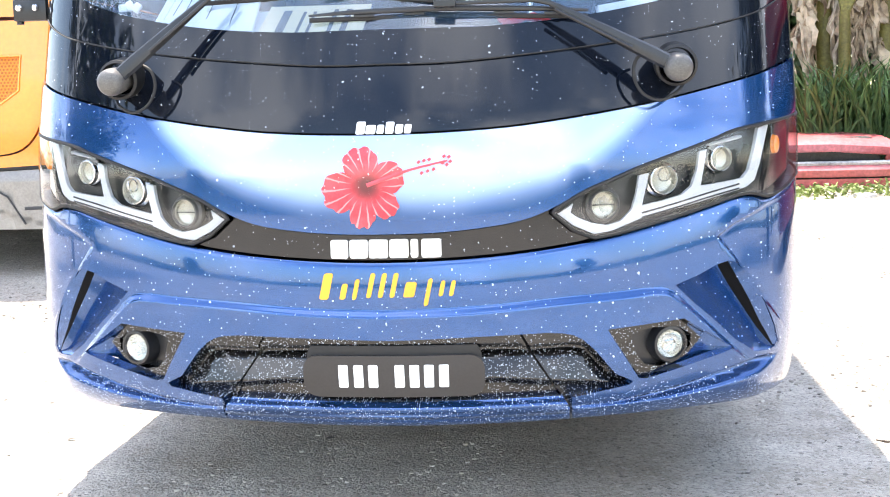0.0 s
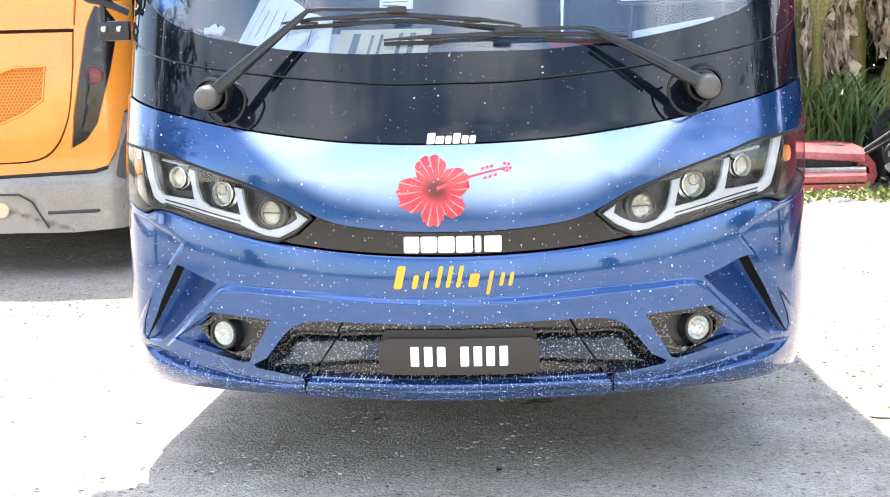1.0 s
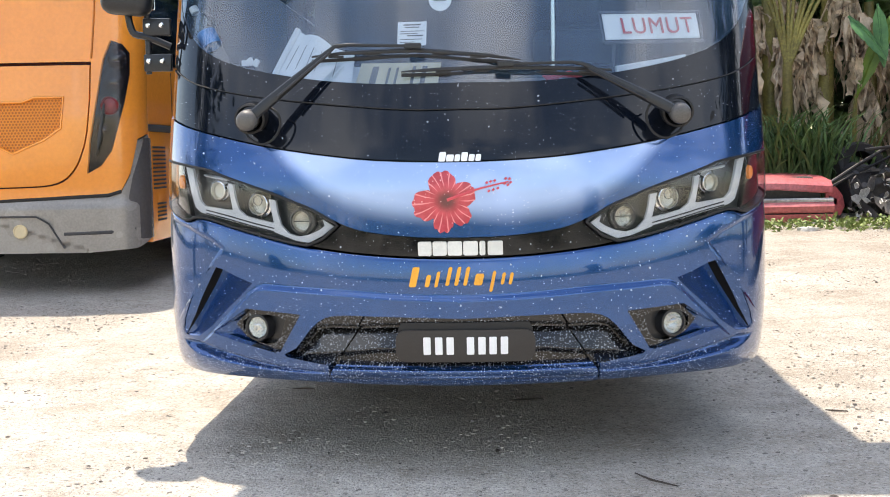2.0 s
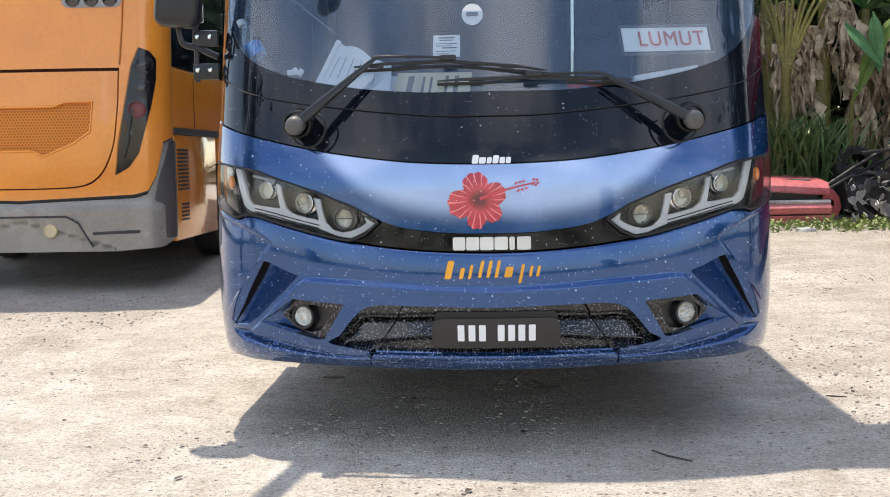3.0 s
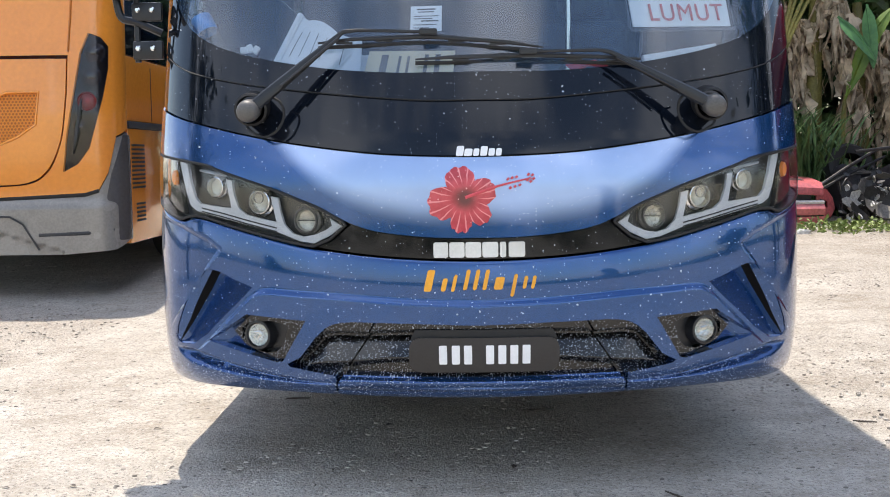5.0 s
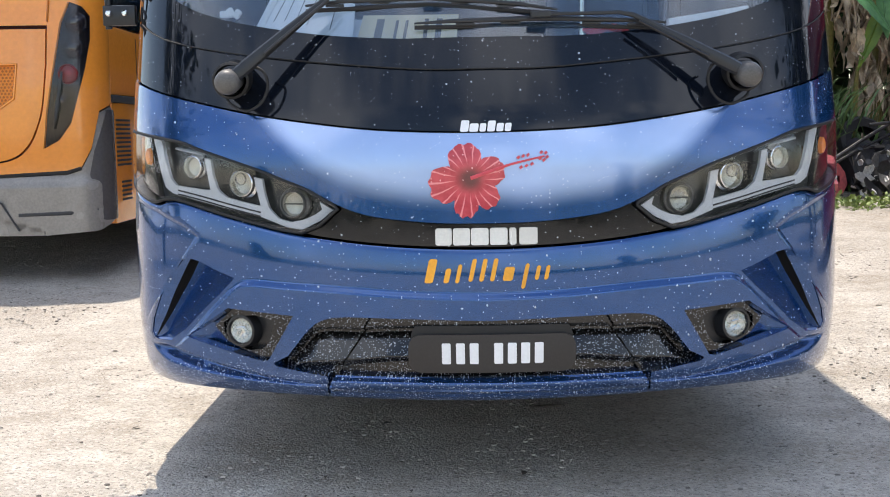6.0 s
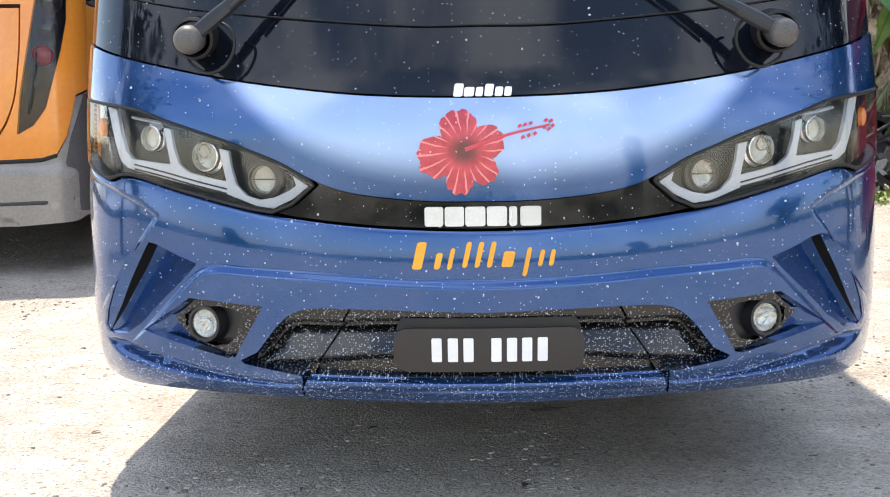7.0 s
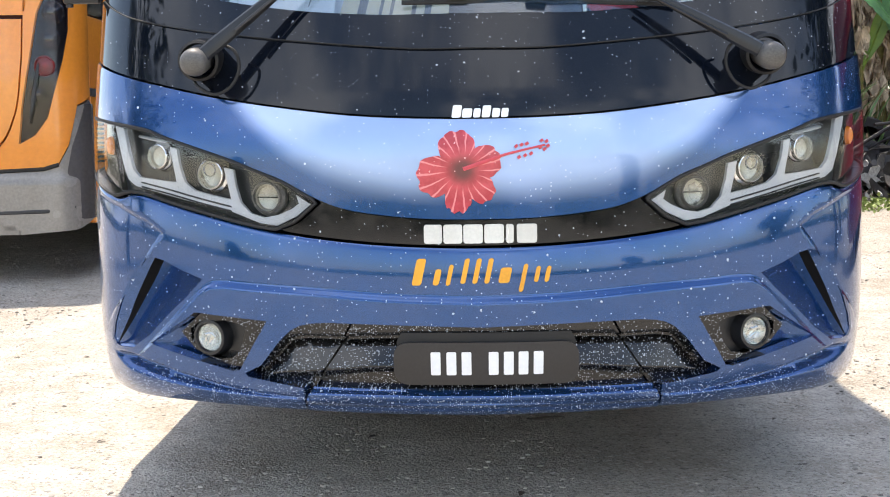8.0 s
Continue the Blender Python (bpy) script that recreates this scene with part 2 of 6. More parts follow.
def lathe(profile, n=24, m=Matrix()):
    """Turns (radius, height) pairs round z."""
    vs, fs = [], []
    for r, h in profile:
        vs += [m @ Vector((r * math.cos(2 * math.pi * i / n), r * math.sin(2 * math.pi * i / n), h)) for i in range(n)]
    for k in range(len(profile) - 1):
        for i in range(n):
            j = (i + 1) % n
            fs.append((k * n + i, k * n + j, (k + 1) * n + j, (k + 1) * n + i))
    return vs, fs


def tube(path, radius, n=8, flat=1.0):
    """A round or flattened bar along a path; radius is one number or one for each point."""
    pts = [Vector(p) for p in path]
    rs = radius if isinstance(radius, (list, tuple)) else [radius] * len(pts)
    vs, fs = [], []
    for k, p in enumerate(pts):
        d = (pts[min(k + 1, len(pts) - 1)] - pts[max(k - 1, 0)]).normalized()
        a = d.cross(Vector((0, 1, 0)) if abs(d.y) < 0.9 else Vector((1, 0, 0))).normalized()
        b = d.cross(a)
        vs += [p + rs[k] * (math.cos(t) * a + flat * math.sin(t) * b) for t in (2 * math.pi * i / n for i in range(n))]
    for k in range(len(pts) - 1):
        fs += [(k * n + i, k * n + (i + 1) % n, (k + 1) * n + (i + 1) % n, (k + 1) * n + i) for i in range(n)]
    fs += [tuple(range(n))[::-1], tuple((len(pts) - 1) * n + i for i in range(n))]
    return vs, fs


def spline(points, n=8, closed=False):
    """Catmull-Rom through 2D or 3D points."""
    p = [Vector(q) for q in points]
    out, k = [], len(p)
    for i in range(k if closed else k - 1):
        a, b, c, d = (p[(i - 1) % k] if closed or i else p[0]), p[i], p[(i + 1) % k], (p[(i + 2) % k] if closed or i + 2 < k else p[-1])
        for s in range(n):
            t = s / n
            out.append(0.5 * (2 * b + (c - a) * t + (2 * a - 5 * b + 4 * c - d) * t * t + (3 * b - a - 3 * c + d) * t ** 3))
    return out if closed else out + [p[-1]]


def line_at(points, v):
    """Straight-line interpolation of a table of pairs."""
    return float(np.interp(v, [p[0] for p in points], [p[1] for p in points]))


def step(a, b, v):
    t = min(1.0, max(0.0, (v - a) / (b - a)))
    return t * t * (3 - 2 * t)


def inside(poly, pts):
    """Which of pts lie in the polygon."""
    x, y = pts[:, 0], pts[:, 1]
    res = np.zeros(len(pts), bool)
    for (x1, y1), (x2, y2) in zip(poly, np.roll(poly, -1, axis=0)):
        cross = ((y1 > y) != (y2 > y))
        if y1 != y2:
            res ^= cross & (x < (x2 - x1) * (y - y1) / (y2 - y1) + x1)
    return res


def resample(poly, h):
    out = []
    for a, b in zip(poly, list(poly[1:]) + [poly[0]]):
        a, b = Vector(a[:2]), Vector(b[:2])
        k = max(1, round((b - a).length / h))
        out += [a.lerp(b, i / k) for i in range(k)]
    return out


def near(loop, pts):
    """Distance of each of pts from the closed loop."""
    best = np.full(len(pts), 1e9)
    for a, b in zip(loop, np.roll(loop, -1, axis=0)):
        d = b - a
        l2 = max(1e-12, d @ d)
        t = np.clip(((pts - a) @ d) / l2, 0, 1)
        best = np.minimum(best, np.hypot(*(pts - a - t[:, None] * d).T))
    return best


def sheet(place, outline, holes=(), h=0.02, relief=None, rim=0.02, edge=0.004, lines=()):
    """A panel: the plane outline with holes, filled with small triangles, laid on place(u, v, off), its border rounded back by edge and turned in by rim."""
    loops = [resample(o, h * 0.6) for o in (outline, *holes)]
    arrs = [np.array([tuple(p) for p in lp]) for lp in loops]
    lo, hi = arrs[0].min(axis=0), arrs[0].max(axis=0)
    gu, gv = np.meshgrid(np.arange(lo[0] + h / 2, hi[0], h), np.arange(lo[1] + h / 2, hi[1], h))
    gu[1::2] += h / 2
    grid = np.stack([gu.ravel(), gv.ravel()], axis=1)
    keep = inside(arrs[0], grid)
    for a in arrs[1:]:
        keep &= ~inside(a, grid)
    grid = grid[keep]
    dist = np.min([near(a, grid) for a in arrs], axis=0) if len(grid) else np.zeros(0)
    far = grid[dist > max(edge * 2.2, h * 0.45)]
    if len(lines):
        # extra rows of points that follow the creases
        extra = np.array([tuple(p) for ln in lines for a, b in zip(ln[:-1], ln[1:]) for p in [Vector(a).lerp(Vector(b), k / max(1, round((Vector(b) - Vector(a)).length / h))) for k in range(max(1, round((Vector(b) - Vector(a)).length / h)))]])
        ok = inside(arrs[0], extra)
        for a in arrs[1:]:
            ok &= ~inside(a, extra)
        extra = extra[ok]
        extra = extra[np.min([near(a, extra) for a in arrs], axis=0) > max(edge * 2.2, h * 0.4)]
        gap = np.full(len(far), 1e9)
        for q in extra:
            gap = np.minimum(gap, np.hypot(far[:, 0] - q[0], far[:, 1] - q[1]))
        far = np.concatenate([far[gap > h * 0.55], extra])
    verts, edges, ring = [], [], []
    for a in arrs:
        k, n = len(verts), len(a)
        verts += [Vector(p) for p in a]
        edges += [(k + i, k + (i + 1) % n) for i in range(n)]
        nxt, prv = np.roll(a, -1, axis=0), np.roll(a, 1, axis=0)
        t = nxt - prv
        nrm = np.stack([-t[:, 1], t[:, 0]], axis=1) / np.maximum(1e-9, np.hypot(*t.T))[:, None]
        for s in (1, -1):
            ring.append(a + s * nrm * edge * 1.5)
    if edge:
        ring = np.concatenate(ring)
        ok = inside(arrs[0], ring)
        for a in arrs[1:]:
            ok &= ~inside(a, ring)
        ring = ring[ok]
        ring = ring[np.min([near(a, ring) for a in arrs], axis=0) > edge * 1.1]
        verts += [Vector(p) for p in ring]
    nb = sum(len(a) for a in arrs)
    verts += [Vector(p) for p in far]
    v2, _, f2, *_ = delaunay_2d_cdt(verts, edges, [], 0, 1e-6)
    p2 = np.array([tuple(v) for v in v2])
    tri = np.array([tuple(f) for f in f2])
    mid = p2[tri].mean(axis=1)
    keep = inside(arrs[0], mid)
    for a in arrs[1:]:
        keep &= ~inside(a, mid)
    tri = tri[keep]
    dist = np.min([near(a, p2) for a in arrs], axis=0)
    rel = relief or (lambda u, v: 0.0)
    vs = [place(p[0], p[1], rel(p[0], p[1]) - (edge if d < 1e-5 else 0.0)) for p, d in zip(p2, dist)]
    fs = [tuple(t) for t in tri]
    normals = []
    e = 0.003
    for p in p2:
        du = place(p[0] + e, p[1], rel(p[0] + e, p[1])) - place(p[0] - e, p[1], rel(p[0] - e, p[1]))
        dv = place(p[0], p[1] + e, rel(p[0], p[1] + e)) - place(p[0], p[1] - e, rel(p[0], p[1] - e))
        normals.append(du.cross(dv).normalized())
    # the turned-in border
    for a in arrs:
        k, n = len(vs), len(a)
        for p in a:
            r = rel(p[0], p[1]) - edge
            vs += [place(p[0], p[1], r), place(p[0], p[1], r - rim)]
        fs += [(k + 2 * i, k + 2 * ((i + 1) % n), k + 2 * ((i + 1) % n) + 1, k + 2 * i + 1) for i in range(n)]
    return vs, fs, normals


# ---- the blue bus's front: plan curve and lean ----
NOSE, HALF = 3.25, 1.28
_px = [0.0]
_py = [0.0]
for _i in range(1, 2061):
    _px.append(_i * 0.0005)
    _py.append(0.24 * (_i * 0.0005) ** 2)
_a0 = math.atan(0.48 * 1.03)
_r = (HALF - 1.03) / (1 - math.sin(_a0))
for _i in range(1, 1001):
    _t = _a0 + (math.pi / 2 - _a0) * _i / 1000
    _px.append(1.03 + _r * (math.sin(_t) - math.sin(_a0)))
    _py.append(0.24 * 1.03 ** 2 + _r * (math.cos(_a0) - math.cos(_t)))
_px.append(HALF)
_py.append(_py[-1] + 3.0)
_px, _py = np.array(_px), np.array(_py)
_pu = np.concatenate([[0], np.cumsum(np.hypot(np.diff(_px), np.diff(_py)))])


def U(x):
    """Arc length along the front for a plan x."""
    return math.copysign(float(np.interp(abs(x), _px[:3061], _pu[:3061])), x)


def lean(z):
    d = z - 1.1
    y = 0.0 if d < 0 else (0.72 * d * d if d < 0.2 else 0.288 * d - 0.0288)
    e = z - 0.72
    y += 0.0 if e < 0 else (0.16 * e * e if e < 0.1 else 0.032 * e - 0.0016)
    return y + (0.7 * (0.6 - z) ** 2 if z < 0.6 else 0.0) + (6.0 * (0.43 - z) ** 2 if z < 0.43 else 0.0)


def F(u, z, off=0.0):
    """The point of the bus's front at arc length u and height z, off metres proud of it."""
    a = abs(u)
    x, y = float(np.interp(a, _pu, _px)), float(np.interp(a, _pu, _py))
    x2, y2 = float(np.interp(a + 0.004, _pu, _px)), float(np.interp(a + 0.004, _pu, _py))
    x1, y1 = float(np.interp(max(0, a - 0.004), _pu, _px)), float(np.interp(max(0, a - 0.004), _pu, _py))
    d = math.hypot(x2 - x1, y2 - y1)
    nx, ny = (y2 - y1) / d, -(x2 - x1) / d
    s = 1 if u >= 0 else -1
    if z < 0.75:
        x *= 1 - 0.016 * ((0.75 - z) / 0.4) ** 2
    return Vector((s * (x + nx * off), NOSE + y + lean(z) + ny * off, z))


def half(points):
    """Control points (x, z) of the right-hand side as (u, z)."""
    return [(U(x), z) for x, z in points]


def both(points):
    """A curve over the whole front from the points of its right-hand half."""
    r = half(points)
    return [(-u, z) for u, z in r[::-1] if u > 0.001] + r


def smooth_half(points):
    return [tuple(p) for p in spline(half(points), 6)]


SIDE = U(1.2799) + 0.12
BELT = spline(both([(0, 1.213), (0.3, 1.222), (0.53, 1.246), (0.78, 1.286), (1.04, 1.345), (1.2, 1.395)]) , 5)
BELT = [(-SIDE, 1.47)] + [tuple(p) for p in BELT] + [(SIDE, 1.47)]
PANE = [(-SIDE, 1.70)] + [tuple(p) for p in spline(both([(0, 1.416), (0.19, 1.417), (0.42, 1.436), (0.66, 1.464), (0.91, 1.504), (1.1, 1.552), (1.22, 1.62)]), 5)] + [(SIDE, 1.70)]
TOP = [tuple(p) for p in spline(both([(0, 0.93), (0.163, 0.933), (0.32, 0.948), (0.41, 0.966), (0.49, 0.998), (0.575, 1.044), (0.664, 1.079), (0.75, 1.112), (0.942, 1.174), (1.04, 1.207), (1.2, 1.235)]), 5)]
TOP = [(-SIDE, 1.265)] + TOP + [(SIDE, 1.265)]
LOW = [tuple(p) for p in spline(both([(0, 0.85), (0.163, 0.853), (0.326, 0.862), (0.493, 0.879), (0.666, 0.906), (0.85, 0.949), (0.94, 0.973), (1.03, 0.998), (1.085, 1.002), (1.135, 0.99), (1.19, 1.005), (1.25, 1.04)]), 5)]
LOW = [(-SIDE, 1.075)] + LOW + [(SIDE, 1.075)]
CREASE = smooth_half([(0, 0.711), (0.244, 0.718), (0.494, 0.734), (0.668, 0.742), (0.78, 0.747), (0.833, 0.729), (0.911, 0.658), (1.035, 0.542), (1.11, 0.5), (1.25, 0.47)]) + [(9, 0.47)]
LIP = smooth_half([(0.0, 0.400), (0.524, 0.405), (0.734, 0.425), (0.884, 0.451), (1.032, 0.487), (1.10, 0.499), (1.17, 0.502), (1.26, 0.51)]) + [(9, 0.51)]
SCOOP = smooth_half([(0.0, 0.392), (0.525, 0.396), (0.804, 0.401), (0.975, 0.422), (1.10, 0.442), (1.16, 0.468), (1.19, 0.494), (1.26, 0.502)]) + [(9, 0.502)]
CHAR_UP = half([(0.96, 0.885), (1.025, 0.928), (1.135, 0.975), (1.26, 1.03)]) + [(9, 1.08)]
CHAR_LOW = half([(0.965, 0.885), (1.021, 0.815), (1.1, 0.70), (1.2, 0.57)]) + [(9, 0.5)]


def body_relief(u, z):
    a = abs(u)
    ends = step(U(1.16), U(0.96), a)
    out = 0.013 * step(0.0, 0.024, line_at(CREASE, a) - z) * ends
    # scoop above the lower lip: a sharp upper edge and a soft floor
    top, gap = line_at(LIP, a), max(0.004, line_at(LIP, a) - line_at(SCOOP, a))
    deep = min(0.036, 0.6 * gap)
    out += (-deep * step(-0.002, 0.010, top - z) + (deep + 0.008) * step(gap * 0.3, gap, top - z)) * step(U(1.20), U(1.10), a)
    # the top of the shell leans back and rolls over towards the lamps and the black band
    v = line_at(LOW, u) - z
    out -= 0.45 * max(0.0, 0.13 - v) ** 2 + 0.006 * max(0.0, 1 - max(0.0, v) / 0.016) ** 2
    d = min(line_at(CHAR_UP, a) - z, z - line_at(CHAR_LOW, a), (a - U(0.965)) * 0.9)
    return out - 0.013 * step(0.0, 0.016, d) * (1 - 0.92 * step(U(1.06), U(1.21), a))


def mirror_poly(poly):
    return [(-u, z) for u, z in poly[::-1]]


def band(upper, lower, a, b):
    """The outline between two curves for u from a to b."""
    lo = [p for p in lower if a < p[0] < b]
    up = [p for p in upper if a < p[0] < b]
    return [(a, line_at(lower, a))] + lo + [(b, line_at(lower, b)), (b, line_at(upper, b))] + up[::-1] + [(a, line_at(upper, a))]


bus = thing("blue_bus", "dusty blue coach with airbrushed red hibiscus, parked on pale gravel", "bus")

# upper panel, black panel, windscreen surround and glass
part("hood_panel", sheet(F, band(BELT, TOP, -SIDE, SIDE), h=0.022), M_BLUE_GLOW, bus, "blue panel with a pale field round a red hibiscus", True)
shift = lambda c, d: [(u, z + d) for u, z in c]
part("black_panel", sheet(F, band(shift(PANE, -0.004), shift(BELT, 0.006), -SIDE, SIDE), h=0.025, relief=lambda u, z: -0.006), M_BLACK_GLOSS, bus, "glossy black panel speckled with dust", True)
CLEAR = [tuple(p) for p in spline(both([(0, 1.518), (0.16, 1.518), (0.31, 1.52), (0.55, 1.542), (0.8, 1.588), (0.96, 1.635), (1.06, 1.685), (1.13, 1.745), (1.19, 1.84), (1.215, 1.95), (1.225, 2.3), (1.2, 2.75), (1.1, 2.85), (0.5, 2.87), (0, 2.87)]), 5)]
# drop the doubled point where the closed loop meets itself at the top
CLEAR = CLEAR[:-1]
part("windscreen_border", sheet(F, [(-SIDE, 1.705), *[p for p in PANE if abs(p[0]) < SIDE], (SIDE, 1.705), (SIDE, 3.0), (-SIDE, 3.0)], [CLEAR], h=0.05, relief=lambda u, z: -0.004, rim=0.01), M_BLACK_GLOSS, bus, "black border of the windscreen", True)
glass = part("windscreen", sheet(F, CLEAR, h=0.05, relief=lambda u, z: -0.007, rim=0.0, edge=0.0), M_GLASS, bus, "large curved clear windscreen", True)
glass.visible_shadow = False
# slim rubber seal under the pane
part("windscreen_seal", tube([F(u, z, -0.002) for u, z in PANE[1:-1]], 0.0022, 6), M_RUBBER, bus, "", True)

# black band with badge
lampR = [(U(0.478), 0.978)] + [(u, z - 0.006) for u, z in TOP if U(0.49) < u < SIDE - 0.01] + [(SIDE - 0.005, 1.258), (SIDE - 0.005, 1.082)] + [(u, z + 0.006) for u, z in LOW[::-1] if U(0.64) < u < SIDE - 0.01] + [(U(0.6), 0.902), (U(0.54), 0.925)]
bandR = [(u, z) for u, z in shift(TOP, -0.004) if 0 <= u < U(0.478)] + [(U(0.474), 0.984), (U(0.47), 0.976), (U(0.536), 0.92), (U(0.59), 0.899)]
low_part = [(u, z) for u, z in shift(LOW, 0.004) if 0 <= u < U(0.585)]
band_poly = bandR + low_part[::-1] + [(-u, z) for u, z in low_part[1:]] + [(-u, z) for u, z in bandR[:0:-1]]
part("badge_band", sheet(F, band_poly, h=0.025, relief=lambda u, z: -0.018), M_BLACK_BAND, bus, "black curved band between the headlamps", True)

# bumper shell with notched grille, fog lamp pods and side vents
GRILLE = half([(0.0, 0.622), (0.243, 0.629), (0.45, 0.633), (0.50, 0.629), (0.53, 0.622), (0.56, 0.606), (0.595, 0.573), (0.657, 0.497), (0.71, 0.470), (0.70, 0.459), (0.53, 0.432)])
FOG = half([(0.631, 0.632), (0.735, 0.639), (0.860, 0.648), (0.910, 0.615), (1.025, 0.542), (0.890, 0.507), (0.748, 0.474), (0.726, 0.479)])
VENT_INNER = [(0.838, 0.748), (0.885, 0.700), (0.955, 0.638), (1.030, 0.566), (1.100, 0.518), (1.155, 0.514)]
VENT_OUTER = [(1.031, 0.803), (1.080, 0.745), (1.130, 0.667), (1.169, 0.587), (1.183, 0.540), (1.172, 0.520)]
VENT = half([(0.838, 0.748), (0.908, 0.773), (0.967, 0.800), (1.005, 0.809)] + VENT_OUTER + VENT_INNER[:0:-1])
BOT = half([(0.53, 0.357), (0.8, 0.358), (1.0, 0.359), (1.14, 0.360), (1.22, 0.362)]) + [(SIDE, 0.372)]
right = GRILLE + BOT
outline = [(u, z - 0.004) for u, z in LOW] + right[::-1] + [(-u, z) for u, z in right[1:]]
CREASE_ROWS = []
for curve, drops in ((CREASE, (-0.006, 0.0, 0.0045, 0.009, 0.0135, 0.018, 0.0225, 0.027, 0.033)), (LIP, (-0.010, -0.005, -0.001, 0.002, 0.005, 0.008, 0.012, 0.018)), (SCOOP, (-0.012, -0.006, 0.0, 0.006))):
    for d in drops:
        row = [(u, z - d) for u, z in curve if u < 2]
        CREASE_ROWS += [row, [(-u, z) for u, z in row if u > 0.0]]
for d in (0.0, 0.004, 0.008, 0.012, 0.017):
    row = [(u + d * 0.5, z - d) for u, z in CHAR_UP if u < 2]
    low_row = [(u + d, z + d * 0.6) for u, z in CHAR_LOW if u < 2]
    CREASE_ROWS += [row, mirror_poly(row), low_row, mirror_poly(low_row)]
for d in (0.008, 0.012, 0.018, 0.03):
    CREASE_ROWS.append([(u, z - d - 0.004) for u, z in LOW])
part("bumper_shell", sheet(F, outline, [FOG, mirror_poly(FOG), VENT, mirror_poly(VENT)], h=0.0125, relief=body_relief, rim=0.05, lines=CREASE_ROWS), M_BLUE, bus, "moulded blue bumper splashed with dust", True)
lip_poly = half([(0.0, 0.431), (0.49, 0.433), (0.508, 0.434), (0.522, 0.40), (0.522, 0.357), (0.25, 0.354), (0.0, 0.352)])
lip_poly = lip_poly + [(-u, z) for u, z in lip_poly[-2:0:-1]]
part("lower_lip", sheet(F, lip_poly, h=0.009, relief=lambda u, z: body_relief(u, z) + 0.004 - 0.03 * step(0.410, 0.434, z) - 0.005 * step(0.006, 0.002, abs(z - 0.381)), rim=0.07), M_BLUE, bus, "centre section of the blue bumper lip", True)


# grille floor in three pieces, sloping out towards the lip
def slit(a):
    """Height of the dark slit above the grille panels."""
    return line_at(half([(0, 0.590), (0.326, 0.583), (0.415, 0.578), (0.53, 0.580), (0.575, 0.572), (0.62, 0.525), (0.68, 0.47)]), a)


def fold(a):
    """Height of the fold between a panel's sloping upper face and its upright lower face."""
    return line_at(half([(0, 0.508), (0.326, 0.503), (0.47, 0.487), (0.60, 0.477), (0.70, 0.462)]), a)


def floor_relief(u, z):
    a = abs(u)
    d = z - slit(a)
    if d > 0:
        return -0.055 + 0.047 * step(0.006, 0.012, d)
    v = (slit(a) - 0.013 - z) / max(0.02, slit(a) - 0.013 - fold(a))
    return -0.055 + 0.014 * step(0.008, 0.013, -d) + 0.033 * min(1.0, max(0.0, v)) - 0.030 * step(0.0, 0.022, fold(a) - z)


SLIT_ROWS = []
for d in (0.014, 0.011, 0.008, 0.003, -0.003, -0.006, -0.009, -0.012):
    SLIT_ROWS.append([(0.008 * k, slit(abs(0.008 * k)) - d) for k in range(-82, 83)])
for d in (-0.004, 0.0, 0.006, 0.012, 0.018, 0.023):
    SLIT_ROWS.append([(0.008 * k, fold(abs(0.008 * k)) - d) for k in range(-85, 86)])


g_mid = half([(0.0, 0.64), (0.372, 0.64), (0.418, 0.562), (0.512, 0.414), (0.0, 0.408)])
g_mid = g_mid + [(-u, z) for u, z in g_mid[-2:0:-1]]
part("grille_panel", sheet(F, g_mid, h=0.014, relief=floor_relief, rim=0.03, lines=SLIT_ROWS), M_BLACK_TRIM, bus, "black grille panel thick with dust spots", True)
g_side = half([(0.38, 0.64), (0.58, 0.64), (0.74, 0.46), (0.70, 0.44), (0.52, 0.412), (0.426, 0.562)])
for poly in (g_side, mirror_poly(g_side)):
    part("grille_panel", sheet(F, poly, h=0.014, relief=floor_relief, rim=0.03, lines=SLIT_ROWS), M_BLACK_TRIM, bus, "black grille panel thick with dust spots", True)
# number plate with bars in place of characters, on its black carrier
part("plate_carrier", sheet(F, half([(-0.235, 0.606), (0.255, 0.606), (0.268, 0.58), (0.268, 0.47), (-0.248, 0.47), (-0.248, 0.58)]), h=0.03, relief=lambda u, z: 0.004, rim=0.05), M_RUBBER, bus, "", True)


def rounded(cx, cz, w, h, r, slant=0.0, n=4):
    out = []
    for sx, sz, a0 in ((1, 1, 0), (-1, 1, 90), (-1, -1, 180), (1, -1, 270)):
        for i in range(n + 1):
            t = radians(a0 + 90 * i / n)
            z = sz * (h / 2 - r) + r * math.sin(t)
            out.append((cx + sx * (w / 2 - r) + r * math.cos(t) + slant * z, cz + z))
    return out


plate = part("number_plate", sheet(F, rounded(0.010, 0.517, 0.533, 0.125, 0.042), h=0.03, relief=lambda u, z: 0.018, rim=0.012, edge=0.002), M_PLATE, bus, "matt black number plate with white bars", True)
for cx in (-0.135, -0.090, -0.047, 0.030, 0.073, 0.115, 0.158):
    part("character_bar", sheet(F, rounded(cx, 0.519, 0.028, 0.068, 0.004), h=0.03, relief=lambda u, z: 0.021, rim=0.003, edge=0.001), M_WHITE, plate)

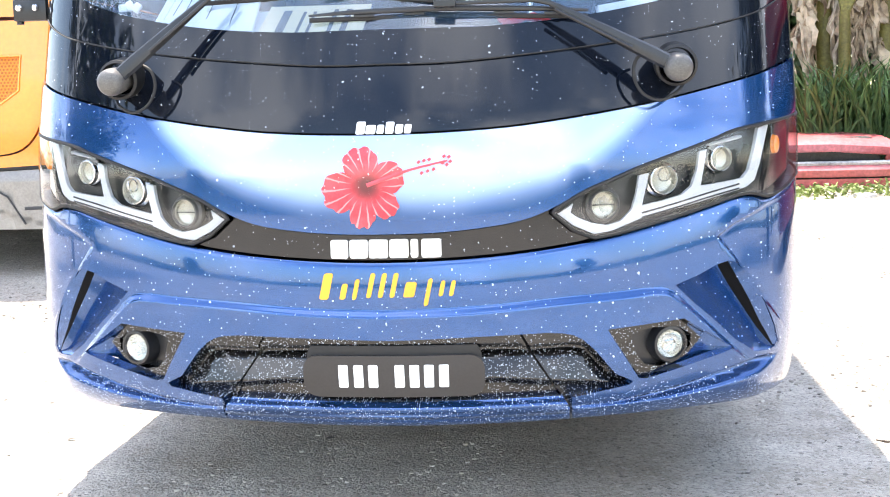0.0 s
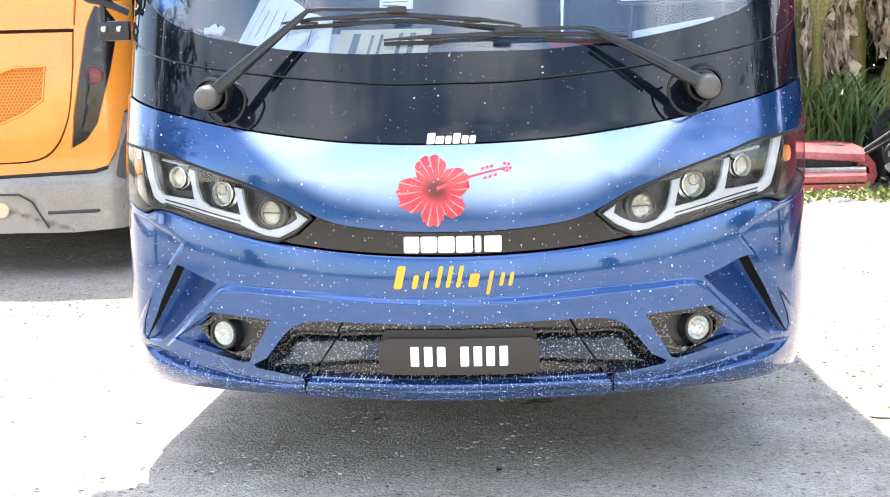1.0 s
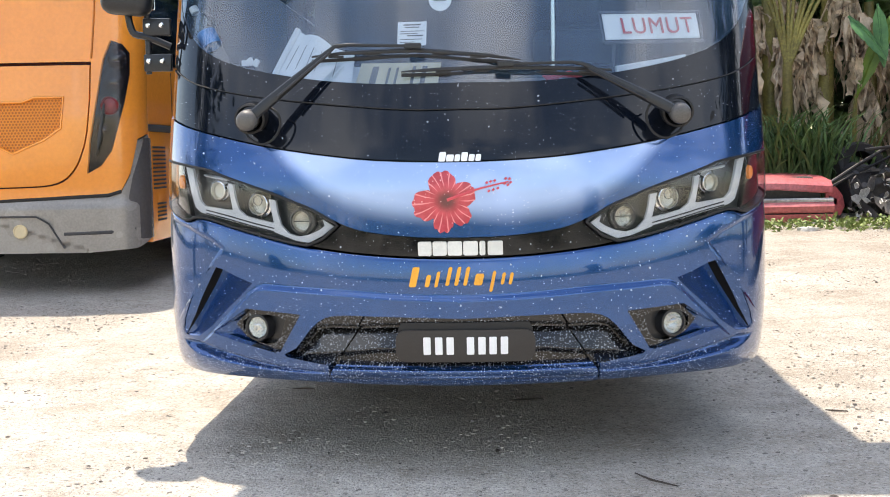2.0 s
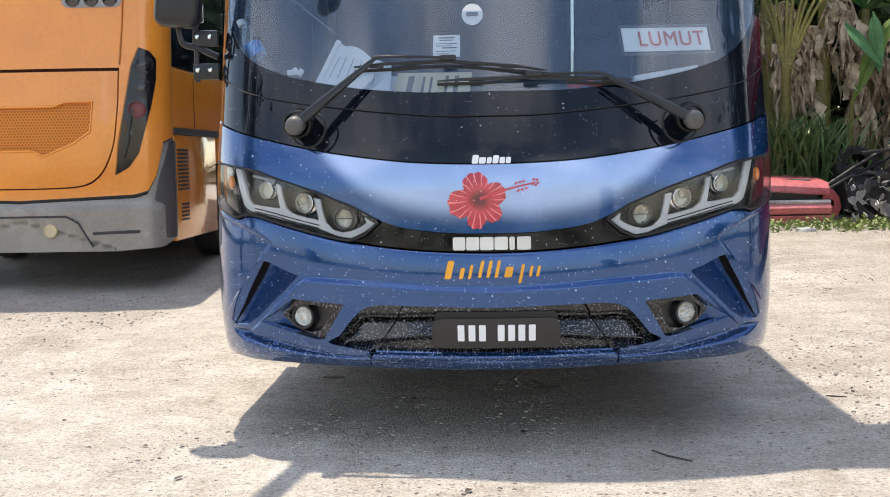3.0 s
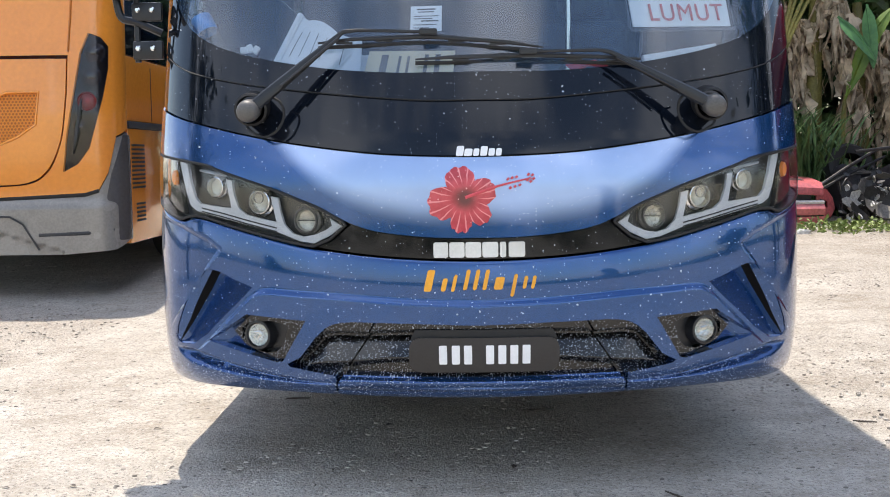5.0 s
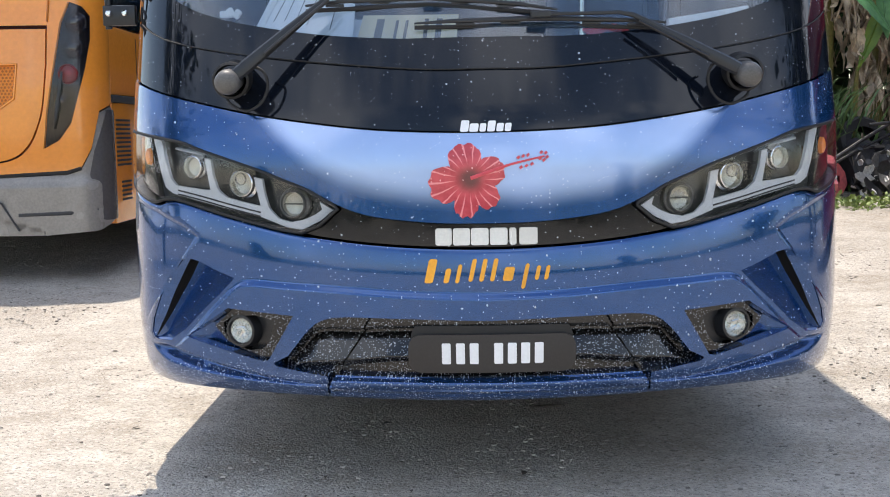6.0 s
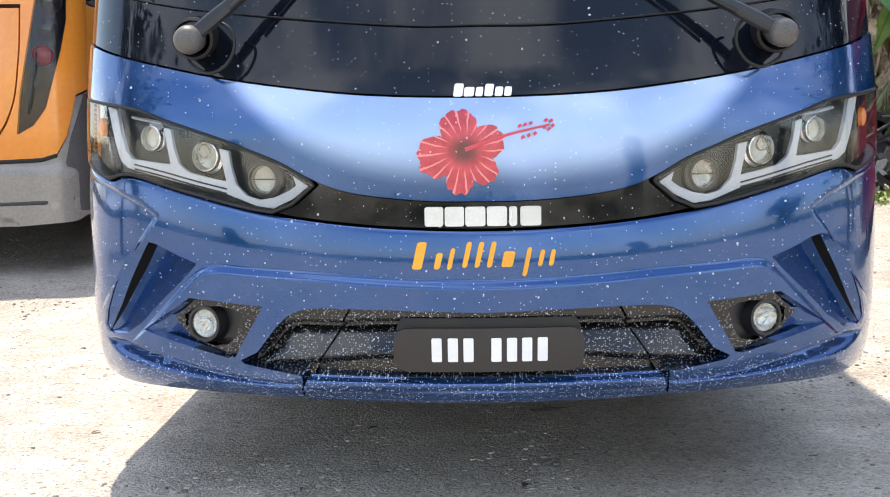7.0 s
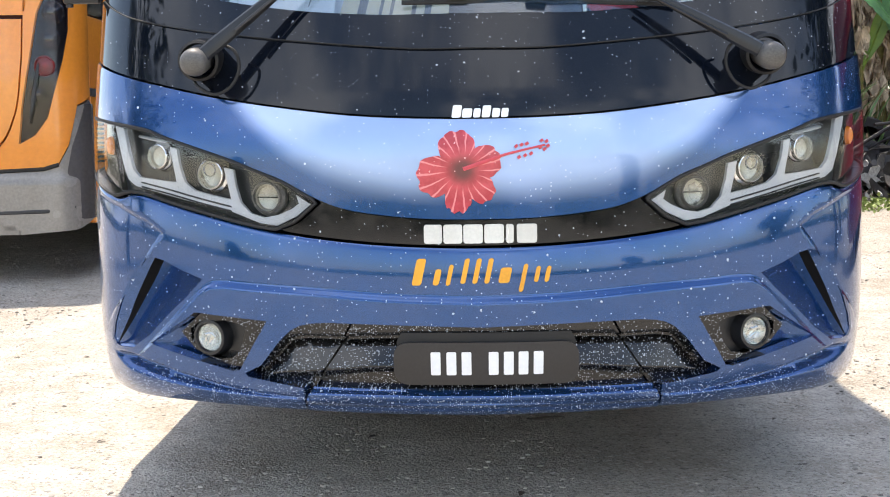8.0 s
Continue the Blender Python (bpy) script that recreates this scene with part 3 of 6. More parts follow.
# badge, name and maker's lettering as plain blocks
for cx, w in ((-0.139, 0.052), (-0.082, 0.054), (-0.024, 0.056), (0.036, 0.056), (0.081, 0.022), (0.130, 0.058)):
    part("badge_block", sheet(F, rounded(cx, 0.888, w, 0.054, 0.007), h=0.03, relief=lambda u, z: -0.006, rim=0.012, edge=0.002), M_SILVER, bus, "raised silver badge block")
gold = [(-0.180, 0.781, 0.034, 0.076), (-0.128, 0.766, 0.022, 0.046), (-0.092, 0.772, 0.016, 0.060), (-0.048, 0.783, 0.018, 0.072), (-0.014, 0.783, 0.018, 0.072), (0.020, 0.783, 0.018, 0.072), (0.066, 0.770, 0.040, 0.044), (0.118, 0.762, 0.016, 0.080), (0.158, 0.772, 0.016, 0.046), (0.188, 0.772, 0.016, 0.046)]
for cx, cz, w, hh in gold:
    part("name_block", sheet(F, rounded(cx, cz, w * 0.8, hh, 0.007, 0.22), h=0.03, relief=lambda u, z: body_relief(u, z) + 0.0025, rim=0.002, edge=0.0005), M_GOLD, bus, "gold lettering block")
for cx, w, hh in ((-0.066, 0.026, 0.036), (-0.037, 0.028, 0.026), (-0.009, 0.020, 0.026), (0.018, 0.024, 0.034), (0.045, 0.022, 0.026), (0.070, 0.020, 0.026)):
    part("maker_block", sheet(F, rounded(cx, 1.233 + hh / 2 - 0.016, w, hh, 0.005, 0.15), h=0.03, relief=lambda u, z: 0.0, rim=0.003, edge=0.0005), M_WHITE, bus, "white lettering block")


# ---- headlamps ----
def on_front(x, z, off, spin=0.0):
    """A pose on the front, z out of it, leaning with the surface's plan angle."""
    u = U(x)
    p = F(u, z, off)
    n = (F(u, z, off + 0.01) - p).normalized()
    side = Vector((0, 0, 1)).cross(n).normalized()
    up = n.cross(side)
    m = Matrix((side, up, n)).transposed().to_4x4()
    return Matrix.Translation(p) @ m


def strip(points, width, off, thick, s=1):
    """A raised flat bar along (x, z) points on the front, width one number or one for each point."""
    pts = spline([(U(x) * s, z) for x, z in points], 5)
    k = len(pts)
    ws = width if isinstance(width, (list, tuple)) else [width] * len(points)
    left, rightside = [], []
    for i, p in enumerate(pts):
        d = (pts[min(i + 1, k - 1)] - pts[max(i - 1, 0)]).normalized()
        w = np.interp(i / (k - 1) * (len(ws) - 1), range(len(ws)), ws) / 2
        nrm = Vector((-d.y, d.x))
        left.append(p + nrm * w), rightside.append(p - nrm * w)
    vs, fs = [], []
    for a, b in zip(left, rightside):
        c = (a + b) / 2
        vs += [F(a.x, a.y, off - thick), F(a.x, a.y, off - thick * 0.25), F(c.x, c.y, off), F(b.x, b.y, off - thick * 0.25), F(b.x, b.y, off - thick)]
    for i in range(k - 1):
        fs += [(5 * i + j, 5 * i + j + 1, 5 * i + 6 + j, 5 * i + 5 + j) for j in range(4)]
    fs += [(0, 4, 3, 2, 1), tuple(5 * (k - 1) + j for j in range(5))]
    return vs, fs


def fix(poly, s):
    return poly if s > 0 else mirror_poly(poly)


GUIDE = half([(1.152, 1.214), (1.114, 1.202), (1.099, 1.139), (1.078, 1.075), (1.056, 1.053), (0.958, 1.040), (0.924, 1.038), (0.933, 1.085), (0.944, 1.144), (0.921, 1.138), (0.913, 1.085), (0.896, 1.038), (0.866, 1.014), (0.805, 0.999), (0.744, 0.987), (0.755, 1.034), (0.765, 1.081), (0.736, 1.075),
              (0.729, 1.027), (0.714, 0.978), (0.682, 0.946), (0.641, 0.935), (0.596, 0.943), (0.556, 0.960), (0.533, 0.976), (0.541, 1.002), (0.497, 0.974), (0.541, 0.939), (0.601, 0.911), (0.653, 0.918), (0.736, 0.949), (0.877, 0.980), (1.001, 1.009), (1.071, 1.026), (1.100, 1.046), (1.118, 1.094), (1.136, 1.160)])


def headlamp(s):
    lamp = part("headlamp", sheet(F, fix(lampR, s), h=0.03, relief=lambda u, z: -0.055, rim=0.002, edge=0.0), M_HOUSING, bus, "triple headlamp with white light guides under clear cover", True)
    wall_loop = resample(fix(lampR, s), 0.03)
    vs, fs, n = [], [], len(wall_loop)
    for p in wall_loop:
        vs += [F(p.x, p.y, -0.003), F(p.x, p.y, -0.06)]
    fs = [(2 * i, 2 * ((i + 1) % n), 2 * ((i + 1) % n) + 1, 2 * i + 1) for i in range(n)]
    part("lamp_wall", (vs, fs), M_HOUSING, lamp)
    # gasket round the opening
    part("gasket", tube([F(p.x, p.y, -0.004) for p in wall_loop + wall_loop[:1]], 0.006, 6), M_RUBBER, lamp, "", True)
    # light guide: one white moulding with three windows, and two dark grooves along its lower bar
    guide = part("light_guide", sheet(F, fix(GUIDE, s), h=0.012, relief=lambda u, z: -0.014, rim=0.012, edge=0.003), M_GUIDE, lamp, "white light guide moulding", True)
    for dz in (0.0, -0.013):
        part("guide_groove", strip([(0.742, 0.966 + dz), (0.85, 0.991 + dz), (0.95, 1.016 + dz), (1.045, 1.037 + dz)], 0.005, -0.012, 0.004, s), M_HOUSING, guide)
    for x, z, r in ((0.635, 0.993, 0.044), (0.813, 1.060, 0.044), (0.992, 1.115, 0.038)):
        m = on_front(s * x, z, -0.05)
        part("projector_ring", lathe([(r * 1.28, 0.0), (r * 1.22, 0.012), (r * 1.05, 0.018), (r, 0.03), (r * 0.93, 0.032), (r * 0.9, 0.02)], 32, m), M_CAP if x < 0.7 else M_CHROME, lamp, "", True)
        part("projector_bowl", lathe([(r * 0.92, 0.022), (r * 0.8, 0.008), (r * 0.4, 0.001), (0.0005, 0.0)], 28, m), M_BOWL, lamp, "bright reflector bowl", True)
        dome = [(r * 0.82 * math.cos(t), 0.012 + r * 0.45 * math.sin(t)) for t in (radians(a) for a in range(0, 91, 15))]
        part("projector_lens", lathe([(max(a, 0.0005), b) for a, b in dome], 28, m), M_PROJECTOR, lamp, "glass projector lens", True)
        if x < 0.7:
            part("projector_shade", moved(box((-r * 0.8, -0.002, 0.012), (r * 0.8, 0.002, 0.016), 0.001), m), M_HOUSING, lamp)
        elif x < 0.9:
            part("projector_ring", lathe([(r * 0.5, 0.030), (r * 0.44, 0.036), (r * 0.38, 0.030)], 20, m @ Matrix.Translation((0, r * 0.34, 0))), M_CHROME, lamp, "", True)
    # short bright strip above the outer projector, amber marker at the outer end
    part("marker_strip", strip([(0.955, 1.158), (1.01, 1.168), (1.06, 1.178)], 0.009, -0.02, 0.02, s), M_GUIDE, lamp, "", True)
    m = on_front(s * 1.178, 1.150, -0.024)
    part("amber_marker", lathe([(0.030, 0.0), (0.027, 0.012), (0.014, 0.018), (0.0005, 0.02)], 20, m @ Matrix.Diagonal((0.62, 1.0, 1.0, 1.0))), M_AMBER, lamp, "small amber marker lamp", True)
    part("outer_bezel", sheet(F, fix([(U(1.19), 1.225), (SIDE - 0.02, 1.245), (SIDE - 0.02, 1.095), (U(1.20), 1.03), (U(1.15), 1.01), (U(1.17), 1.1)], s), h=0.03, relief=lambda u, z: -0.03, rim=0.02), M_DARK_LENS, lamp, "", True)
    cover = part("lens_cover", sheet(F, fix(lampR, s), h=0.03, relief=lambda u, z: 0.001, rim=0.0, edge=0.002), M_LENS, lamp, "clear polycarbonate cover", True)
    cover.visible_shadow = False
    return lamp


M_PROJECTOR = clear_glass("projector_glass", (0.95, 0.95, 0.92, 1), 1.45, haze=0.02)
for s in (1, -1):
    headlamp(s)


# ---- fog lamps and side vents ----
POD = half([(0.638, 0.629), (0.735, 0.636), (0.856, 0.642), (0.925, 0.582), (0.882, 0.532), (0.800, 0.496), (0.757, 0.478), (0.733, 0.484)])
POD_HOLE = half([(0.708, 0.606), (0.735, 0.617), (0.780, 0.624), (0.858, 0.619), (0.893, 0.594), (0.893, 0.562), (0.860, 0.520), (0.800, 0.504), (0.755, 0.512), (0.730, 0.540)])
POD_TIP = half([(0.845, 0.655), (0.910, 0.625), (1.040, 0.542), (0.890, 0.499), (0.735, 0.465), (0.757, 0.480), (0.800, 0.500), (0.878, 0.536), (0.920, 0.582), (0.856, 0.640)])


def fog_pod(s):
    pod = part("fog_lamp", sheet(F, fix(POD, s), [fix(POD_HOLE, s)], h=0.012, relief=lambda u, z: -0.010, rim=0.045, edge=0.005), M_BLACK_TRIM, bus, "round fog lamp in dusty black pod", True)
    part("pod_floor", sheet(F, fix(half([(0.70, 0.63), (0.90, 0.63), (0.91, 0.55), (0.86, 0.50), (0.74, 0.49)]), s), h=0.02, relief=lambda u, z: -0.052, rim=0.0, edge=0.0), M_HOUSING, pod, "", True)
    # blue hollow running out to the tip beside the pod
    part("pod_surround", sheet(F, fix(POD_TIP, s), h=0.012, relief=lambda u, z: -0.006 - 0.050 * step(U(1.03), U(0.955), abs(u)), rim=0.0, edge=0.0), M_BLUE, pod, "hollowed blue surround", True)
    m = on_front(s * 0.830, 0.570, -0.036) @ Matrix.Diagonal((0.88, 0.88, 1.0, 1.0))
    part("lamp_ring", lathe([(0.068, -0.018), (0.066, 0.012), (0.061, 0.026), (0.052, 0.027), (0.047, 0.018)], 32, m), M_HOUSING, pod, "", True)
    part("reflector", lathe([(0.050, 0.020), (0.042, 0.004), (0.022, -0.008), (0.0005, -0.010)], 28, m), M_REFLECTOR, pod, "", True)
    part("bulb_shield", moved(tube([(-0.022, -0.012, 0.010), (-0.016, 0.010, 0.018), (0.008, 0.014, 0.018), (0.020, 0.002, 0.014), (0.004, -0.006, 0.016), (-0.010, -0.022, 0.010)], 0.006, 8), m), M_CHROME, pod, "", True)
    lens = part("fog_lens", lathe([(0.050, 0.022), (0.043, 0.032), (0.028, 0.039), (0.0005, 0.042)], 28, m), M_PROJECTOR, pod, "dusty clear glass lens", True)
    lens.visible_shadow = False
    return pod


def loft(rails, s):
    """A skin over rails of (x, z, depth) points that run side by side down the front."""
    rows = [[(Vector(p)) for p in spline([(U(x), z, d) for x, z, d in rail], 5)] for rail in rails]
    n = min(len(r) for r in rows)
    vs = [F(s * r[k].x, r[k].y, r[k].z) for r in rows for k in range(n)]
    return vs, [(i * n + k, i * n + k + 1, (i + 1) * n + k + 1, (i + 1) * n + k) for i in range(len(rows) - 1) for k in range(n - 1)]


def side_vent(s):
    """A vent cut into the corner: inner wall, broad fin, black mesh slot and outer wall, all running out at the foot."""
    def deep(points, depths):
        return [(x, z, d) for (x, z), d in zip(points, depths)]

    edge_in = deep([(x - 0.004, z - 0.004) for x, z in VENT_INNER], (-0.004,) * 6)
    valley = deep([(0.932, 0.782), (0.974, 0.706), (1.034, 0.632), (1.096, 0.570), (1.130, 0.535), (1.165, 0.518)], (-0.072, -0.072, -0.062, -0.046, -0.028, -0.010))
    half_way = deep([(0.864, 0.762), (0.910, 0.703), (0.980, 0.635), (1.050, 0.567), (1.110, 0.525), (1.160, 0.515)], (-0.050, -0.050, -0.044, -0.032, -0.019, -0.008))
    fin_edge = deep([(0.968, 0.806), (1.006, 0.738), (1.050, 0.672), (1.092, 0.613), (1.130, 0.565), (1.168, 0.522)], (-0.012, -0.012, -0.012, -0.012, -0.010, -0.009))
    slot_in = deep([(0.971, 0.806), (1.009, 0.738), (1.053, 0.672), (1.094, 0.613), (1.131, 0.565), (1.168, 0.523)], (-0.024, -0.024, -0.024, -0.022, -0.018, -0.012))
    slot_out = deep([(1.010, 0.812), (1.055, 0.738), (1.095, 0.672), (1.129, 0.608), (1.157, 0.562), (1.174, 0.524)], (-0.026, -0.026, -0.026, -0.024, -0.020, -0.012))
    edge_out = deep([(x + 0.004, z + 0.003) for x, z in VENT_OUTER], (-0.004,) * 6)
    vent = part("side_vent", loft([edge_in, half_way, valley], s), M_BLUE, bus, "angled blue side vent with broad fin and dark slot", True)
    part("vent_fin", loft([valley, fin_edge], s), M_BLUE, vent, "flat blue fin", True)
    part("fin_edge", loft([fin_edge, slot_in], s), M_SLOT, vent, "", True)
    part("vent_slot", loft([slot_in, slot_out], s), M_SLOT, vent, "dusty black slot", True)
    part("vent_wall", loft([slot_out, edge_out], s), M_BLUE, vent, "", True)
    return vent


for s in (1, -1):
    fog_pod(s)
    side_vent(s)


# ---- wipers ----
def wiper(name, pivot, elbow, run, blade, bow, s):
    w = thing(name, "black windscreen wiper with a dull grey pivot cap", "wiper", "windscreen wipers")
    p = Vector(pivot)
    m = Matrix.Translation(p) @ Matrix.Rotation(radians(98), 4, "X")
    part("pivot_cap", lathe([(0.036, -0.10), (0.040, -0.03), (0.041, 0.0), (0.0395, 0.014), (0.035, 0.025), (0.026, 0.032), (0.014, 0.0355), (0.0005, 0.0365)], 28, m), M_CAP, w, "worn grey pivot cap", True)
    part("pivot_base", lathe([(0.062, -0.13), (0.060, -0.05), (0.052, -0.045), (0.046, -0.08)], 24, m), M_RUBBER, w, "", True)
    e = Vector(elbow)
    start = p + (e - p).normalized() * 0.035
    part("arm", tube([start, start.lerp(e, 0.12), start.lerp(e, 0.5), start.lerp(e, 0.93), e, Vector(run[0]), Vector(run[1])], [0.022, 0.023, 0.018, 0.010, 0.008, 0.006, 0.0055], 8, 0.6), M_WIPER, w, "tapered black arm", True)
    part("tension_spring", tube([start.lerp(e, 0.30) + Vector((0, -0.02, -0.012)), start.lerp(e, 0.95) + Vector((0, -0.016, -0.012))], 0.006, 8), M_WIPER, w, "", True)
    b0, b1 = Vector(blade[0]), Vector(blade[1])
    part("blade_carrier", tube([b0, b0.lerp(b1, 0.15) + Vector((0, -0.01, bow * 0.5)), b0.lerp(b1, 0.5) + Vector((0, -0.02, bow)), b0.lerp(b1, 0.85) + Vector((0, -0.01, bow * 0.5)), b1], [0.004, 0.007, 0.009, 0.007, 0.003], 8, 0.7), M_WIPER, w, "", True)
    part("blade", tube([b0 + Vector((0, 0.010, -0.016)), b0.lerp(b1, 0.5) + Vector((0, 0.004, bow - 0.020)), b1 + Vector((0, 0.010, -0.012))], 0.007, 6, 0.5), M_RUBBER, w, "thin rubber blade", True)
    for f in (0.12, 0.3, 0.62, 0.8):
        part("yoke", moved(box((-0.03, -0.004, -0.006), (0.03, 0.004, 0.003), 0.002), Matrix.Translation(b0.lerp(b1, f) + Vector((0, -0.006, bow * 4 * f * (1 - f) - 0.010)))), M_WIPER, w)
    part("clip", moved(box((-0.032, -0.014, -0.009), (0.032, 0.006, 0.012), 0.004), Matrix.Translation(Vector(run[1]) + Vector((0, -0.004, -0.002)))), M_WIPER, w)
    # washer hose looping below the pivot
    hose = spline([p + Vector((s * 0.07, 0.03, 0.055)), p + Vector((s * 0.115, 0.02, 0.03)), p + Vector((s * 0.125, 0.02, -0.02)), p + Vector((s * 0.10, 0.02, -0.07)), p + Vector((s * 0.05, 0.03, -0.092)), p + Vector((s * 0.0, 0.05, -0.07)), p + Vector((s * -0.02, 0.08, -0.05))], 6)
    part("washer_hose", tube(hose, 0.0048, 6), M_RUBBER, w, "", True)
    return w


def at_front(x, z, off):
    return F(U(x), z, off)


wiper("wiper", (-0.822, 3.355, 1.388), at_front(-0.467, 1.668, 0.062), [at_front(-0.42, 1.672, 0.06), at_front(-0.17, 1.660, 0.05)], [at_front(-0.568, 1.633, 0.035), at_front(0.232, 1.599, 0.03)], 0.030, 1)
wiper("wiper", (0.840, 3.36, 1.384), at_front(0.462, 1.578, 0.062), [at_front(0.42, 1.586, 0.06), at_front(0.175, 1.582, 0.05)], [at_front(0.579, 1.557, 0.035), at_front(-0.218, 1.562, 0.03)], 0.013, -1)


# ---- hibiscus on the front panel ----
def petal(angle, length, width, seed):
    rng = random.Random(seed)
    pts = []
    n = 26
    for i in range(n + 1):
        t = i / n * 2 - 1
        r = length * (1 - 0.40 * abs(t) ** 2.6) * (1 + 0.028 * math.sin(14 * t + seed) + rng.uniform(-0.018, 0.018))
        a = angle + t * width
        pts.append((r * math.cos(a), r * math.sin(a)))
    return [(0.0, 0.0)] + pts


def petal_mat():
    n = Nodes("hibiscus_red")
    x, y, z = n.xyz()
    dx, dz = n.math("ADD", x, 0.052), n.math("SUBTRACT", z, 1.070)
    rad = n.math("SQRT", n.math("ADD", n.math("MULTIPLY", dx, dx), n.math("MULTIPLY", dz, dz)))
    ang = n.math("ARCTAN2", dz, dx)
    veins = n.ramp(n.math("SINE", n.math("ADD", n.math("MULTIPLY", ang, 21.0), n.math("MULTIPLY", n.noise(12, 3), 5.0))), 0.72, 1.0, 0.0, 0.75)
    base = n.mix(n.ramp(rad, 0.012, 0.055), lin(98, 30, 36), n.mix(n.ramp(n.noise(24, 4), 0.35, 0.7), lin(176, 38, 54), lin(204, 66, 78)))
    base = n.mix(n.math("MULTIPLY", veins, n.ramp(rad, 0.04, 0.075)), base, lin(240, 150, 152))
    base = n.mix(n.math("MULTIPLY", n.specks(70, 0.12, 0.2), 0.8), base, lin(236, 170, 172))
    n.set(Base_Color=base, Roughness=0.35, Coat_Weight=0.6)
    return n.mat


M_PETAL = petal_mat()
M_PISTIL = plain("hibiscus_pistil", lin(206, 74, 84), 0.4, vary=0.1)
flower = part("hibiscus_emblem", sheet(lambda u, z, off: F(u - 0.052, z + 1.070, off), [(0.010 * math.cos(t), 0.018 * math.sin(t)) for t in (k * math.pi / 9 for k in range(18))], h=0.01, relief=lambda u, z: 0.0045, rim=0.002, edge=0.0), M_PETAL, bus, "airbrushed red hibiscus flower")
for k, (deg, ln, wd) in enumerate(((104, 0.112, 0.80), (20, 0.112, 0.70), (-46, 0.114, 0.56), (-99, 0.121, 0.52), (192, 0.130, 0.76))):
    part("petal", sheet(lambda u, z, off, k=k: F(u - 0.052, z + 1.070, off + 0.0006 * k), petal(radians(deg), ln, wd, k), h=0.014, relief=lambda u, z: 0.0018, rim=0.001, edge=0.0), M_PETAL, flower, "ruffled red petal")
part("pistil", strip([(-0.05, 1.072), (0.02, 1.096), (0.08, 1.115), (0.182, 1.138)], [0.012, 0.010, 0.007, 0.005], 0.007, 0.005), M_PISTIL, flower, "long thin pistil")
for px, pz in ((0.100, 1.135), (0.115, 1.139), (0.130, 1.142), (0.108, 1.104), (0.125, 1.109), (0.142, 1.114), (0.172, 1.150), (0.186, 1.148), (0.190, 1.135), (0.180, 1.126), (0.168, 1.131)):
    part("stamen", strip([(px - 0.004, pz - 0.003), (px + 0.004, pz + 0.003)], 0.008, 0.006, 0.004), M_PISTIL, flower)

# ---- the rest of the bus: sides, roof, floor, rear, wheels, cabin ----
Y0 = F(SIDE, 0.6).y - 0.004
LENGTH = 11.6
REAR = NOSE + LENGTH
for s in (1, -1):
    a, b = sorted((s * (HALF - 0.05), s * (HALF - 0.002)))
    for y1, y2, z1, z2 in ((Y0 + 0.02, 5.35, 0.37, 1.72), (6.55, 10.6, 0.37, 1.72), (11.8, REAR, 0.37, 1.72), (5.355, 6.545, 1.02, 1.72), (10.605, 11.795, 1.02, 1.72), (4.6, REAR, 2.86, 3.18)):
        part("side_panel", box((a, y1, z1), (b, y2, z2), 0.004), M_BLUE, bus)
    part("corner_pillar", box((a, F(SIDE, 1.7).y, 1.725), (b, 4.595, 3.18), 0.004), M_BLACK_GLOSS, bus)
    for k in range(5):
        y1 = 4.62 + k * 2.0
        part("side_window", box((a + 0.012, y1, 1.735), (b - 0.004, min(y1 + 1.97, REAR - 0.05), 2.855), 0.003), M_BLACK_GLOSS, bus)
    for yw in (5.95, 11.2):
        m = Matrix.Translation((s * 1.10, yw, 0.50)) @ Matrix.Rotation(radians(90 * s), 4, "Y")
        wheel = part("wheel", lathe([(0.30, -0.13), (0.46, -0.14), (0.495, -0.11), (0.50, 0.0), (0.495, 0.10), (0.46, 0.13), (0.31, 0.12)], 40, m), M_TYRE, bus, "", True)
        part("rim", lathe([(0.31, 0.11), (0.29, 0.06), (0.20, 0.03), (0.12, 0.06), (0.10, 0.10), (0.0005, 0.11)], 32, m), M_STEEL, wheel, "", True)
part("roof", box((-HALF + 0.03, F(0, 3.1).y + 0.05, 3.185), (HALF - 0.03, REAR, 3.34), 0.06, 4), M_BLUE, bus, "", True)
part("front_cap", sheet(F, [(-SIDE, 3.006), (SIDE, 3.006), (SIDE, 3.22), (-SIDE, 3.22)], h=0.05, relief=lambda u, z: 0.16 * step(2.98, 3.12, z), rim=0.14), M_BLUE, bus, "", True)
part("rear_wall", box((-HALF + 0.05, REAR - 0.06, 0.4), (HALF - 0.05, REAR - 0.01, 3.18), 0.01), M_BLUE, bus)
part("floor_pan", box((-HALF + 0.06, 4.0, 0.42), (HALF - 0.06, REAR - 0.07, 0.5)), M_RUBBER, bus)
part("bulkhead", box((-1.0, 3.72, 0.40), (1.0, 3.76, 1.42)), M_RUBBER, bus)
# unseen tray, box and beam added to block light beneath the bus
part("light_block_tray", box((-1.0, 3.72, 0.375), (1.0, 4.7, 0.388), 0.004), M_RUBBER, bus)
part("light_block_box", box((-0.62, 4.72, 0.24), (0.62, REAR - 0.6, 0.415), 0.02), M_RUBBER, bus)
part("light_block_beam", box((-0.95, 5.88, 0.36), (0.95, 6.02, 0.46), 0.02), M_RUBBER, bus)


def dash_place(u, v, off):
    p = F(u, 1.50, -0.05)
    return Vector((p.x * 0.985, p.y + v, 1.475 + off + 0.10 * step(0.25, 0.7, v)))


